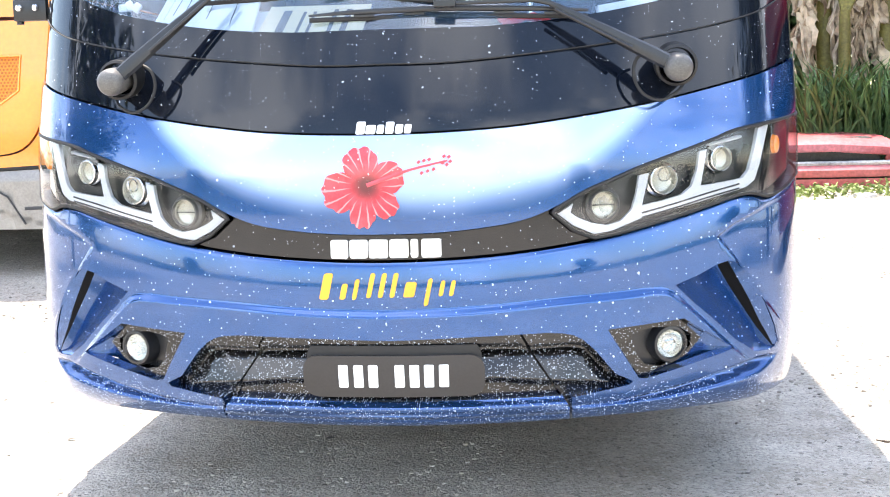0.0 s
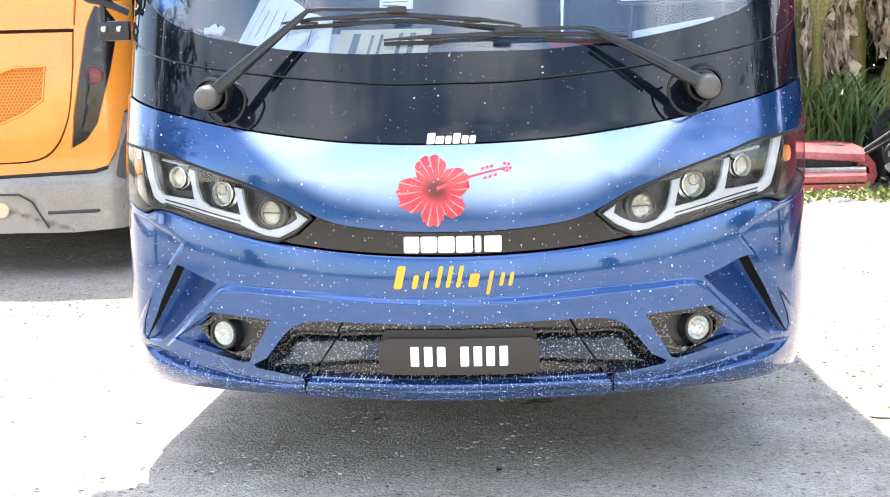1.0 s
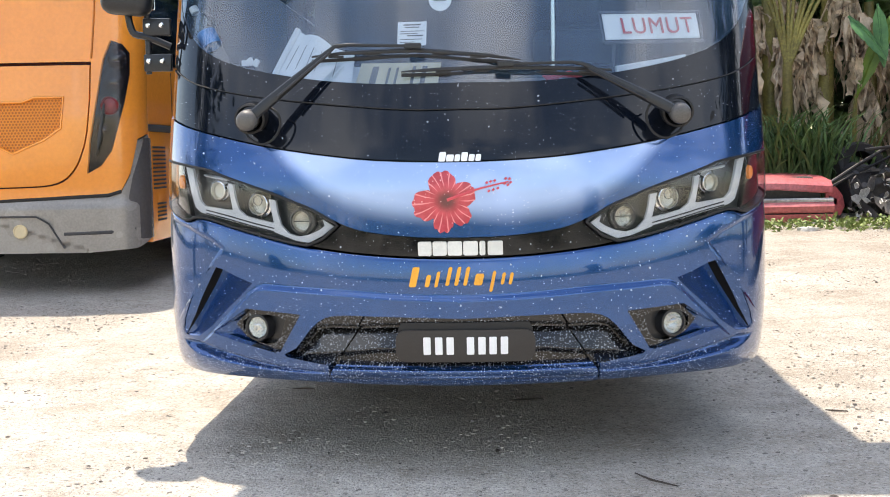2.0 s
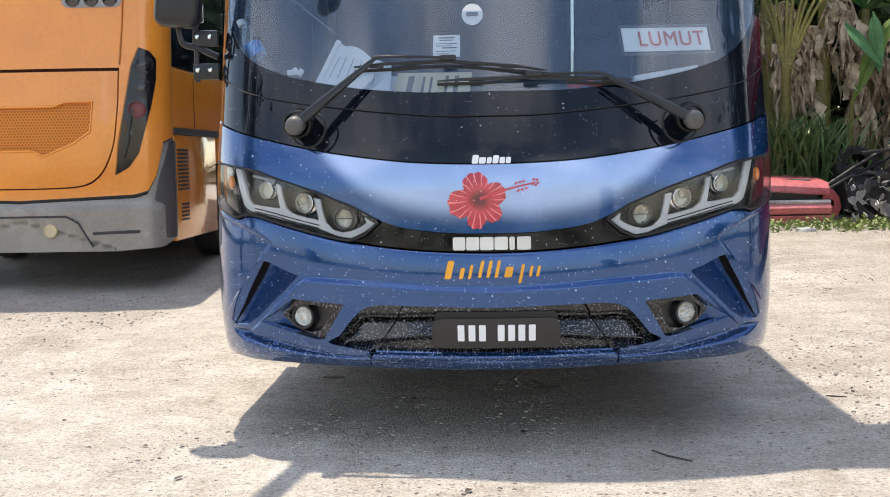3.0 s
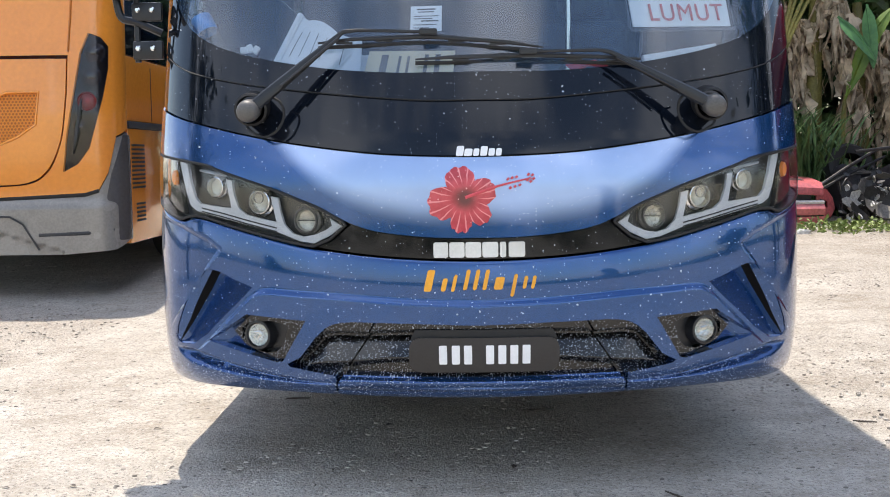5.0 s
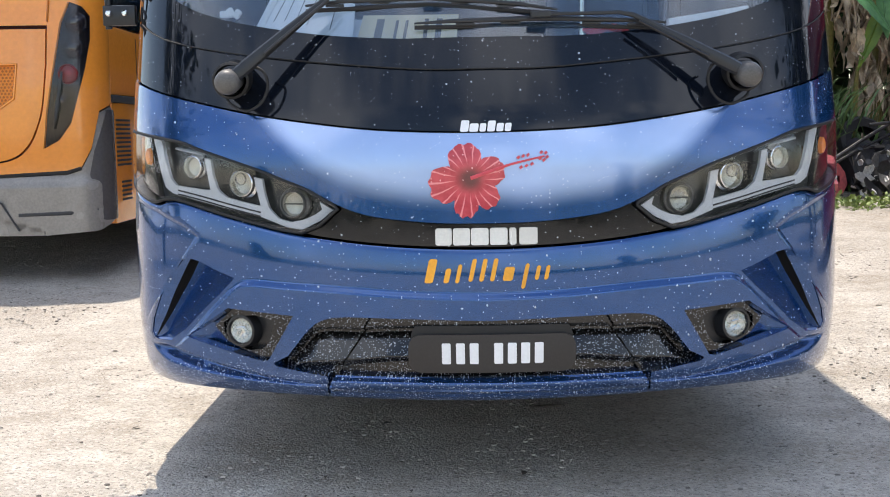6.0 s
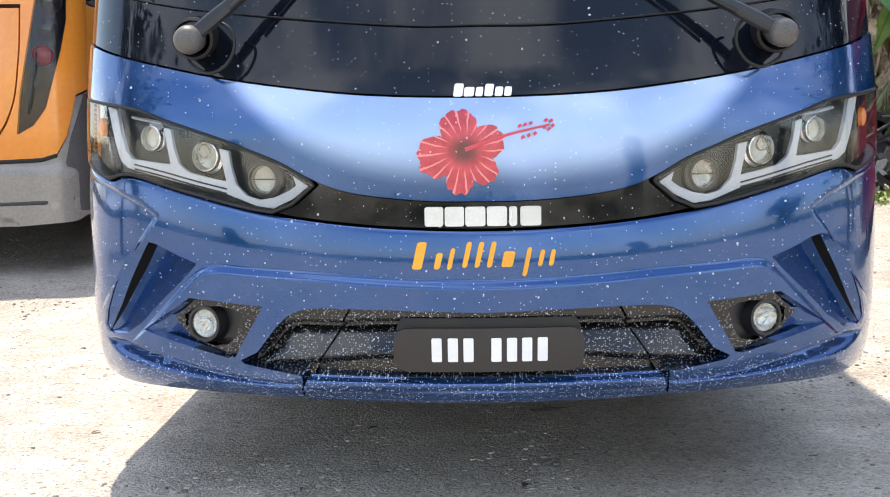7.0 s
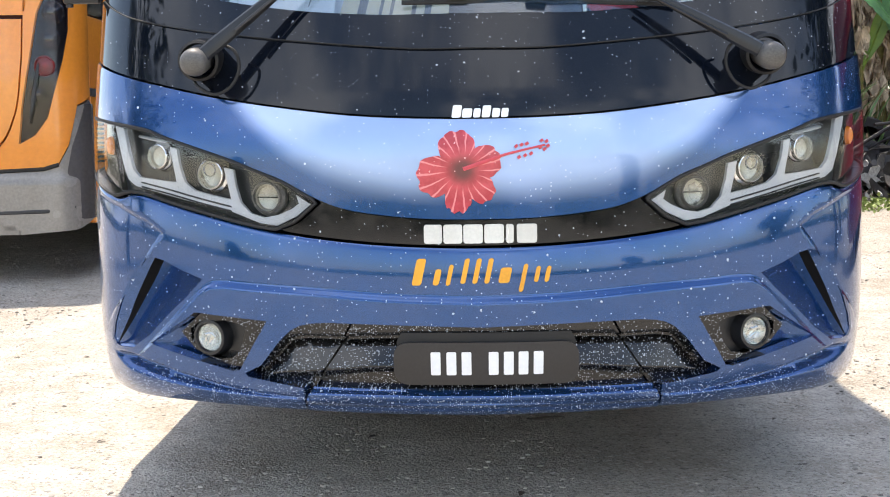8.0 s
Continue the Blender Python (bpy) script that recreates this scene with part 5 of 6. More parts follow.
part("mesh_inset", sheet(R, [(u * 1.02, z) for u, z in MESH_HOLE], h=0.06, relief=lambda u, z: -0.012, rim=0.0, edge=0.0), mesh_mat(), hatch, "perforated orange mesh")
part("mesh_border", tube([R(u, z, 0.006) for u, z in MESH_HOLE + MESH_HOLE[:1]], 0.012, 6), M_ORANGE, hatch, "", True)
for s in (1, -1):
    lampp = LAMPR if s > 0 else mirror_poly(LAMPR)
    tail = part("tail_lamp", sheet(R, [(u, z) for u, z in lampp], h=0.03, relief=lambda u, z: -0.012, rim=0.03), M_DARK_LENS, orange, "tall smoked tail lamp cluster", True)
    for u, z, r, mat in ((1.085, 2.05, 0.07, M_DARK_LENS), (1.055, 1.865, 0.07, M_DARK_LENS), (1.015, 1.68, 0.065, M_RED_LENS), (0.965, 1.49, 0.05, M_DARK_LENS)):
        p, q = R(s * u, z, -0.01), R(s * u, z, 0.03)
        d = (q - p).normalized()
        m = Matrix.Translation(p) @ d.to_track_quat("Z", "Y").to_matrix().to_4x4()
        part("lamp_unit", lathe([(r * 1.15, 0.0), (r * 1.12, 0.014), (r, 0.02), (r * 0.9, 0.012), (r * 0.6, 0.02), (r * 0.3, 0.024), (0.0005, 0.025)], 24, m), mat, tail, "", True)
    cover = part("tail_lens", sheet(R, [(u * 0.995, z) for u, z in lampp], h=0.04, relief=lambda u, z: 0.014, rim=0.02, edge=0.008), M_SMOKED, tail, "smoked clear cover", True)
    cover.visible_shadow = False
    part("lamp_blade", tube([R(s * 0.90, 1.28, 0.002), R(s * 0.935, 1.45, 0.008), R(s * 0.975, 1.70, 0.006)], [0.006, 0.02, 0.008], 6), M_DARK_PLASTIC, tail, "", True)
bump = [(u, z) for u, z in BUMPTOP] + [(OEDGE, 0.60), (1.2, 0.53), (0.8, 0.50), (-0.8, 0.50), (-1.2, 0.53), (-OEDGE, 0.60)]


def bump_relief(u, z):
    a = abs(u)
    r = 0.035 * step(0.95, 0.86, z) * step(1.3, 1.1, a)
    return r - 0.02 * step(0.0, 0.03, 0.60 - z - (a - 0.6) * 0.3) * (a < 0.8) - 0.015 * step(0.81, 0.79, z) * step(0.55, 0.50, a)


part("rear_bumper", sheet(R, bump, h=0.03, relief=bump_relief, rim=0.08, edge=0.01), M_GREY_BUMPER, orange, "dusty grey rear bumper", True)
part("bumper_seal", tube([R(u, z + 0.006, 0.004) for u, z in BUMPTOP[3:-3]], 0.014, 6), M_RUBBER, orange, "", True)
for s in (1, -1):
    p, q = R(s * 0.26, 0.68, 0.015), R(s * 0.26, 0.68, 0.04)
    m = Matrix.Translation(p) @ (q - p).normalized().to_track_quat("Z", "Y").to_matrix().to_4x4()
    part("reflector", lathe([(0.058, 0.0), (0.058, 0.014), (0.05, 0.018), (0.048, 0.012), (0.0005, 0.014)], 24, m), M_CARD, orange, "round pale reflector", True)
    part("bumper_slot", tube([R(s * 0.62, 0.655, 0.034), R(s * 1.0, 0.665, 0.036), R(s * 1.18, 0.69, 0.02)], 0.014, 6, 0.5), M_DARK_PLASTIC, orange, "", True)
    part("bumper_recess", tube([R(s * 0.0, 0.80, 0.034), R(s * 0.40, 0.80, 0.036), R(s * 0.50, 0.74, 0.036), R(s * 0.62, 0.54, 0.036)], 0.008, 6), M_DARK_PLASTIC, orange, "", True)
    part("corner_guard", sheet(R, [(s * a_, z) for a_, z in ((1.18, 1.12), (1.30, 1.42), (OEDGE + 0.015, 1.42), (OEDGE + 0.015, 0.60), (1.14, 0.60), (1.14, 0.95))][:: s], h=0.04, relief=lambda u, z: 0.012, rim=0.01, edge=0.006), M_GUARD, orange, "", True)
    # flank
    xo = OX + s * OHALF
    lo, hi = sorted((xo - s * 0.05, xo))
    yf = R(OEDGE, 1.0).y
    for y1, y2, z1, z2 in ((yf, 9.75, 0.56, 1.475), (10.95, 18.5, 0.56, 1.475), (9.755, 10.945, 1.22, 1.475), (yf, 18.5, 1.535, 2.05), (yf, 18.5, 3.0, 3.32)):
        part("side_panel", box((lo, y1, z1), (hi, y2, z2), 0.005), M_ORANGE, orange, "glossy orange side panel", True)
    part("rub_rail", box((lo + 0.004, yf, 1.478), (hi + 0.010 * s if s > 0 else hi, 18.5, 1.532), 0.006), M_DARK_PLASTIC, orange)
    for k in range(5):
        part("side_window", box((lo + 0.01, yf + 0.05 + 2.0 * k, 2.06), (hi - 0.005, yf + 2.0 + 2.0 * k, 2.99), 0.004), M_BLACK_GLOSS, orange)
    for k in range(11):
        z = 0.995 + 0.034 * k
        part("vent_slat", box((min(xo, xo + s * 0.006), 8.36, z), (max(xo, xo + s * 0.006), 8.72, z + 0.017), 0.002), M_RUBBER, orange)
    for k in range(5):
        z = 0.725 + 0.034 * k
        part("vent_slat", box((min(xo, xo + s * 0.006), 8.45, z), (max(xo, xo + s * 0.006), 8.70, z + 0.017), 0.002), M_RUBBER, orange)
    part("panel_gap", box((min(xo, xo + s * 0.003), 8.98, 1.55), (max(xo, xo + s * 0.003), 8.99, 2.0)), M_RUBBER, orange)
    for yw in (10.35, 16.0):
        m = Matrix.Translation((OX + s * 1.08, yw, ground_z(0, yw) + 0.50)) @ Matrix.Rotation(radians(90 * s), 4, "Y")
        w_ = part("wheel", lathe([(0.30, -0.13), (0.46, -0.14), (0.495, -0.11), (0.50, 0.0), (0.495, 0.10), (0.46, 0.13), (0.31, 0.12)], 40, m), M_TYRE, orange, "", True)
        part("rim", lathe([(0.31, 0.11), (0.29, 0.06), (0.20, 0.03), (0.12, 0.06), (0.10, 0.10), (0.0005, 0.11)], 32, m), M_STEEL, w_, "", True)
for s in (1, -1):
    base_u = s * 0.66
    cluster = part("upper_lamp_plate", sheet(R, rounded(base_u, 2.60, 0.50, 0.13, 0.06), h=0.04, relief=lambda u, z: 0.010, rim=0.02, edge=0.004), M_GREY_BUMPER, orange, "grey plate with three small round lamps", True)
    for k in (-1, 0, 1):
        p, q = R(base_u + 0.155 * k, 2.60, 0.008), R(base_u + 0.155 * k, 2.60, 0.03)
        m = Matrix.Translation(p) @ (q - p).normalized().to_track_quat("Z", "Y").to_matrix().to_4x4()
        part("small_lamp", lathe([(0.062, 0.0), (0.060, 0.012), (0.052, 0.016), (0.03, 0.022), (0.0005, 0.024)], 22, m), M_DARK_LENS, cluster, "", True)
    part("panel_groove", tube([R(s * 0.88, 2.06, 0.004), R(s * 0.905, 2.35, 0.004), R(s * 0.93, 2.75, 0.004)], 0.008, 6), M_ORANGE_DARK, orange)
part("roof", box((OX - 1.22, 8.3, 3.32), (OX + 1.22, 18.5, 3.44), 0.05, 3), M_ORANGE, orange, "", True)
part("underbody", box((OX - 1.15, 8.4, 0.62), (OX + 1.15, 18.4, 0.72)), M_RUBBER, orange)
part("front_wall", box((OX - 1.2, 18.45, 0.6), (OX + 1.2, 18.5, 3.32)), M_ORANGE, orange)


# ---- a maroon coach parked beside the yard, out of the walk's view but mirrored in the blue paint ----
M_MAROON = plain("maroon_paint", lin(122, 28, 46), 0.25, vary=0.06, grain=8, coat=1.0)


def plain_coach(x, y0, y1):
    c = thing("maroon_coach", "maroon coach with a dark window band on gravel", "bus")
    part("lower_body", box((x - 1.25, y0, 0.4), (x + 1.25, y1, 1.62), 0.08, 3), M_MAROON, c, "", True)
    part("window_band", box((x - 1.23, y0 + 0.03, 1.622), (x + 1.23, y1 - 0.03, 2.6), 0.05, 3), M_BLACK_GLOSS, c, "", True)
    part("roof", box((x - 1.25, y0, 2.602), (x + 1.25, y1, 3.3), 0.10, 3), M_MAROON, c, "", True)
    for s in (1, -1):
        for yw in (y0 + 2.2, y1 - 2.6):
            m = Matrix.Translation((x + s * 1.1, yw, ground_z(0, yw) + 0.49)) @ Matrix.Rotation(radians(90 * s), 4, "Y")
            part("wheel", lathe([(0.0005, 0.1), (0.30, 0.08), (0.46, 0.14), (0.49, 0.11), (0.50, 0.0), (0.49, -0.11), (0.3, -0.14)], 32, m), M_TYRE, c, "", True)
    return c


plain_coach(7.4, 5.0, 13.5)


# ---- plants ----
def leaf_mat(name, dark, light, through=0.25):
    n = Nodes(name)
    geo = n.add("ShaderNodeNewGeometry")
    f = n.math("ADD", n.math("MULTIPLY", geo.outputs["Random Per Island"], 0.45), n.math("MULTIPLY", n.ramp(n.noise(7, 5), 0.3, 0.7), 0.55))
    n.set(Base_Color=n.mix(f, dark, light), Roughness=0.55, Subsurface_Weight=0.0)
    n.bump(n.noise(60, 3), 0.3, 0.004)
    return n.mat


M_DRY = leaf_mat("dry_banana_leaf", lin(96, 78, 60), lin(230, 208, 176))
M_BANANA = leaf_mat("banana_leaf", lin(36, 84, 44), lin(92, 140, 78))
# lighter, yellower copy of the leaf green, with sunlight put in
M_BANANA_LIT = leaf_mat("sunlit_tint_banana_leaf", lin(60, 96, 26), lin(116, 138, 44))
M_REED = leaf_mat("reed_green", lin(34, 62, 30), lin(112, 144, 84))
M_WEED = leaf_mat("weed_green", lin(66, 92, 36), lin(150, 166, 92))
M_BUSH = leaf_mat("bush_green", lin(16, 30, 16), lin(52, 78, 40))
M_THICKET = leaf_mat("thicket_green", lin(26, 44, 22), lin(96, 124, 66))
M_STEM = plain("banana_stem", lin(120, 112, 58), 0.6, vary=0.25, grain=8, bump=0.2)
M_STALK = plain("leaf_stalk_yellow", lin(128, 122, 64), 0.6, vary=0.35, grain=8, bump=0.1)
M_TRUNK = plain("grey_bark", lin(84, 76, 66), 0.9, vary=0.3, grain=10, bump=0.4)


def ribbon(path, widths, side, curl=0.0):
    """A leaf strip along a path, widths across, side the direction across it; curl folds its two halves."""
    vs, fs = [], []
    for k, p in enumerate(path):
        p = Vector(p)
        d = (Vector(path[min(k + 1, len(path) - 1)]) - Vector(path[max(k - 1, 0)])).normalized()
        a = (side - d * side.dot(d)).normalized()
        n = d.cross(a)
        w = widths[k]
        vs += [p + a * w + n * curl * w, p, p - a * w + n * curl * w]
    for k in range(len(path) - 1):
        for j in (0, 1):
            fs.append((3 * k + j, 3 * k + j + 1, 3 * k + 4 + j, 3 * k + 3 + j))
    return vs, fs


def dry_leaf(rng, base, out, drop, strips):
    """A dead leaf hanging from its rib: the rib arches over and torn strips fall from it."""
    base = Vector(base)
    rib = [base + out * t + Vector((0, 0, 0.25 * math.sin(math.pi * min(1, t * 1.1)) - drop * t ** 2.2)) for t in (k / 8 for k in range(9))]
    geos = [tube(rib, [0.022 - 0.0018 * k for k in range(9)], 5)]
    for _ in range(strips):
        t = rng.uniform(0.15, 1.0)
        i = min(7, int(t * 8))
        p = rib[i].lerp(rib[i + 1], t * 8 - i)
        ln, w = rng.uniform(0.2, 0.6) * rng.choice((0.7, 1.0, 1.7)), rng.uniform(0.006, 0.034)
        d = Vector((rng.uniform(-0.25, 0.25), rng.uniform(-0.25, 0.25), -1)).normalized()
        side = Vector((rng.uniform(-1, 1), rng.uniform(-1, 1), rng.uniform(-0.3, 0.3)))
        path, q = [], p.copy()
        for k in range(6):
            path.append(q.copy())
            q += d * ln / 5 + Vector((rng.uniform(-0.04, 0.04), rng.uniform(-0.05, 0.05), rng.uniform(-0.02, 0.03)))
        geos.append(ribbon(path, [w * v * rng.uniform(0.7, 1.3) for v in (0.5, 1.0, 1.1, 1.0, 0.7, 0.15)], side, rng.uniform(-0.7, 0.7)))
    for _ in range(4):
        # a crumpled sheet of dead leaf
        t = rng.uniform(0.1, 0.95)
        i = min(7, int(t * 8))
        p = rib[i].lerp(rib[i + 1], t * 8 - i)
        ln, w = rng.uniform(0.35, 0.95), rng.uniform(0.05, 0.13)
        a = rng.uniform(0, math.pi)
        side, out2 = Vector((math.cos(a), math.sin(a), 0)), Vector((-math.sin(a), math.cos(a), 0))
        drift = Vector((rng.uniform(-0.2, 0.2), rng.uniform(-0.2, 0.2), 0))
        vs = []
        for r_ in range(11):
            f = r_ / 10
            ww = w * (0.5 + 0.7 * math.sin(math.pi * min(1, f * 1.2 + 0.1))) * (1 - 0.6 * f ** 3)
            for c_ in range(5):
                g = c_ / 2 - 1
                fray = rng.uniform(0.6, 1.15) if c_ in (0, 4) else 1
                vs.append(p + drift * f * ln + side * g * ww * fray + out2 * (0.05 * math.sin(7 * f + 3 * g) + rng.uniform(-0.03, 0.03)) + Vector((0, 0, -ln * f + rng.uniform(-0.02, 0.02))))
        geos.append((vs, [(r_ * 5 + c_, r_ * 5 + c_ + 1, r_ * 5 + 6 + c_, r_ * 5 + 5 + c_) for r_ in range(10) for c_ in range(4)]))
    return join(*geos)


def green_leaf(base, tip, width, sag, roll=0.0):
    """A banana leaf: a long blade round its rib, scalloped by a few tears."""
    base, tip = Vector(base), Vector(tip)
    path = [base.lerp(tip, t) + Vector((0, 0, sag * math.sin(math.pi * t))) for t in (k / 14 for k in range(15))]
    shape = [0.02, 0.3, 0.62, 0.85, 0.97, 1.0, 1.0, 0.98, 0.94, 0.88, 0.8, 0.68, 0.5, 0.28, 0.02]
    cut = [1, 1, 0.93, 1, 0.9, 1, 0.96, 1, 0.88, 1, 0.94, 1, 0.97, 1, 1]
    d = (tip - base).normalized()
    side = Matrix.Rotation(roll, 3, d) @ d.cross(Vector((0, 0, 1)))
    return join(ribbon(path, [width * a * b for a, b in zip(shape, cut)], side, 0.22), tube(path, [0.02 - 0.0012 * k for k in range(15)], 5))


def banana(x, y, height, seed, dry, green, label):
    rng = random.Random(seed)
    z0 = ground_z(x, y) - 0.05
    plant = thing("banana_plant", label, "plant", "banana plants")
    lean_x = rng.uniform(-0.15, 0.15)
    stem = [(x + lean_x * (k / 6) ** 2, y, z0 + height * k / 6) for k in range(7)]
    part("stem", tube(stem, [0.15, 0.13, 0.12, 0.11, 0.10, 0.085, 0.06], 12), M_STEM, plant, "yellow-green sheathed stem", True)
    top = Vector(stem[-1])
    for k in range(dry):
        ang = rng.uniform(math.pi * 0.95, math.pi * 2.05)
        b = Vector((x, y, z0 + height * rng.uniform(0.55, 1.0)))
        out = Vector((math.cos(ang), math.sin(ang) * 0.7, 0)) * rng.uniform(0.35, 0.75)
        part("dry_leaf", dry_leaf(rng, b, out, rng.uniform(0.5, 1.1), 34), M_DRY, plant, "dead brown leaf hanging in torn strips", True)
    for k in range(green):
        ang = 2 * math.pi * (k + rng.random() * 0.6) / green
        tip = top + Vector((math.cos(ang) * rng.uniform(0.8, 1.5), math.sin(ang) * rng.uniform(0.6, 1.1), rng.uniform(-0.3, 0.9)))
        part("green_leaf", green_leaf(top, tip, rng.uniform(0.2, 0.3), 0.35, rng.uniform(-0.5, 0.5)), M_BANANA, plant, "broad green leaf", True)
    return plant


banana(3.75, 14.0, 2.9, 3, 5, 4, "banana plant wrapped in dead brown hanging leaves")
banana(4.45, 14.1, 3.1, 5, 7, 4, "banana plant with torn brown leaves among green ones")
banana(5.15, 14.3, 2.7, 8, 4, 5, "banana plant with mixed brown and green leaves")
banana(5.9, 14.6, 3.2, 11, 5, 5, "leafy banana plant behind the scrap heap")
# yellow-green leaf stalks fanning up from the first plant's heart
stalk_rng = random.Random(77)
fan = thing("leaf_stalks", "fan of yellow-green leaf stalks above the dead leaves", "plant", "banana plants")
part("heart", tube([(3.85, 13.55, ground_z(3.85, 13.55) - 0.05), (3.83, 13.52, 1.3), (3.82, 13.5, 2.3)], [0.10, 0.08, 0.06], 10), M_STEM, fan, "", True)
for k in range(9):
    a = -0.5 + 0.16 * k + stalk_rng.uniform(-0.05, 0.05)
    ln = stalk_rng.uniform(1.1, 1.7)
    part("stalk", tube(spline([(3.82, 13.5, 2.2), (3.82 + 0.30 * ln * math.sin(a), 13.45, 2.2 + 0.5 * ln), (3.82 + ln * math.sin(a) * 0.8, 13.4, 2.2 + ln)], 4), [0.032 - 0.0024 * q for q in range(9)], 7), M_STALK, fan, "", True)
young = thing("young_banana_plant", "young banana plant with a leaf tinted as sunlit", "plant", "banana plants")
part("leaf", green_leaf((4.70, 13.6, 1.85), (5.30, 13.6, 3.0), 0.12, 0.16, 0.8), M_BANANA_LIT, young, "yellow-green leaf with sunlight put into its colour", True)
part("leaf", green_leaf((4.55, 13.45, 2.85), (4.98, 13.3, 2.28), 0.15, 0.06, 0.5), M_BANANA, young, "dark green drooping leaf", True)
part("leaf", green_leaf((4.92, 13.5, 3.0), (4.98, 13.4, 2.2), 0.09, 0.0, 1.0), M_BANANA, young, "", True)
part("stem", tube([(4.72, 13.8, ground_z(4.7, 13.8) - 0.05), (4.71, 13.75, 1.2), (4.70, 13.6, 1.9)], [0.07, 0.05, 0.02], 8), M_STEM, young, "", True)


def blades(name, label, rng, count, spot, length, width, material, category):
    geos = []
    for _ in range(count):
        x, y = spot(rng)
        z = ground_z(x, y) - 0.02
        ln = length * rng.uniform(0.55, 1.15)
        out = Vector((rng.uniform(-1, 1), rng.uniform(-1, 1), 0)) * ln * 0.35
        path = [Vector((x, y, z)) + out * (t * t) + Vector((0, 0, ln * (t - 0.28 * t ** 3))) for t in (k / 5 for k in range(6))]
        geos.append(ribbon(path, [width * v for v in (0.6, 1, 1, 0.8, 0.5, 0.05)], Vector((rng.uniform(-1, 1), rng.uniform(-1, 1), 0.01)), 0.3))
    return tagged(part(name, join(*geos), material, None, label, True), category=category, kind="stuff")


rng = random.Random(21)
blades("reeds", "tall dark green reeds behind the red wreck", rng, 520, lambda r: (r.gauss(3.85, 0.36), r.uniform(13.1, 13.6)), 1.65, 0.018, M_REED, "reeds")
blades("tall_grass", "tall green grass at the yard's edge", rng, 900, lambda r: (r.uniform(1.6, 9.5), r.uniform(12.9, 14.6)), 0.8, 0.012, M_REED, "grass")


def leaf_cloud(name, label, rng, count, spot, size, material, category="foliage"):
    """Many small folded leaves."""
    vs, fs = [], []
    for _ in range(count):
        p = Vector(spot(rng))
        d = Vector((rng.gauss(0, 1), rng.gauss(0, 1), rng.gauss(-0.2, 0.8))).normalized()
        a = d.cross(Vector((rng.gauss(0, 1), rng.gauss(0, 1), rng.gauss(0, 1)))).normalized()
        s = size * rng.uniform(0.5, 1.4)
        n = d.cross(a) * 0.25
        k = len(vs)
        vs += [p, p + d * s * 0.5 + (a + n) * s * 0.32, p + d * s, p + d * s * 0.5 - (a - n) * s * 0.32]
        fs += [(k, k + 1, k + 2), (k, k + 2, k + 3)]
    return tagged(part(name, (vs, fs), material, None, label), category=category, kind="stuff")


def weed_spot(r):
    x = r.uniform(2.0, 8.0)
    y = r.gauss(11.75, 0.16)
    tall = 0.16 * max(0.15, noise.noise(Vector((x * 2.2, 0, 0))) + 0.55)
    return x, y, ground_z(x, y) + r.random() * tall


leaf_cloud("weeds", "low green weeds along the edge of the gravel", random.Random(31), 3400, weed_spot, 0.055, M_WEED, "weeds")


def bush_spot(r):
    x = r.uniform(-2.0, 12.0)
    y = r.uniform(15.0, 17.0)
    z = ground_z(x, y) + 5.2 * r.random() ** 0.8 + 0.5 * noise.noise(Vector((x, y, 0)))
    return x, y, z


leaf_cloud("bush_thicket", "dark green thicket behind the banana plants", random.Random(41), 26000, bush_spot, 0.30, M_THICKET)


def tree(x, y, height, seed, label):
    """A tapered trunk with limbs and a crown of small leaves in uneven clumps."""
    r = random.Random(seed)
    t = thing("tree", label, "tree", "trees round the yard")
    z0 = ground_z(x, y) - 0.1
    part("trunk", tube([(x, y, z0), (x + 0.1, y, z0 + height * 0.3), (x - 0.05, y + 0.1, z0 + height * 0.55), (x, y, z0 + height * 0.8)], [0.22, 0.17, 0.12, 0.05], 10), M_TRUNK, t, "", True)
    clumps = []
    for k in range(9):
        a = r.uniform(0, 6.28)
        c = Vector((x + math.cos(a) * height * r.uniform(0.1, 0.34), y + math.sin(a) * height * r.uniform(0.1, 0.34), z0 + height * r.uniform(0.35, 0.95)))
        clumps.append((c, height * r.uniform(0.10, 0.19)))
        part("limb", tube([(x, y, z0 + height * r.uniform(0.3, 0.5)), c], [0.07, 0.02], 6), M_TRUNK, t)
    vs, fs = [], []
    for _ in range(6000):
        c, rad = r.choice(clumps)
        p = c + Vector((r.gauss(0, rad * 0.6), r.gauss(0, rad * 0.6), r.gauss(0, rad * 0.5)))
        d = Vector((r.gauss(0, 1), r.gauss(0, 1), r.gauss(-0.3, 0.7))).normalized()
        a = d.cross(Vector((r.gauss(0, 1), r.gauss(0, 1), r.gauss(0, 1)))).normalized()
        s = r.uniform(0.12, 0.3)
        k = len(vs)
        vs += [p, p + d * s * 0.5 + a * s * 0.3, p + d * s, p + d * s * 0.5 - a * s * 0.3]
        fs += [(k, k + 1, k + 2), (k, k + 2, k + 3)]
    part("crown", (vs, fs), M_BUSH, t, "uneven dark green crown")
    return t


# the last two are unseen, placed to darken reflections on the bus corners
for k, (x, y, hh) in enumerate(((3.0, 19.0, 7.5), (7.5, 18.5, 8.0), (12.0, 17.0, 7.0), (-27.0, -20.0, 3.4), (20.0, -29.0, 3.2), (-24.0, -5.0, 4.5), (15.0, 4.0, 7.0), (24.0, -10.0, 4.0), (9.3, 3.2, 6.5), (-10.0, 2.6, 6.5))):
    tree(x, y, hh, 50 + k, "leafy green tree at the edge of the yard")


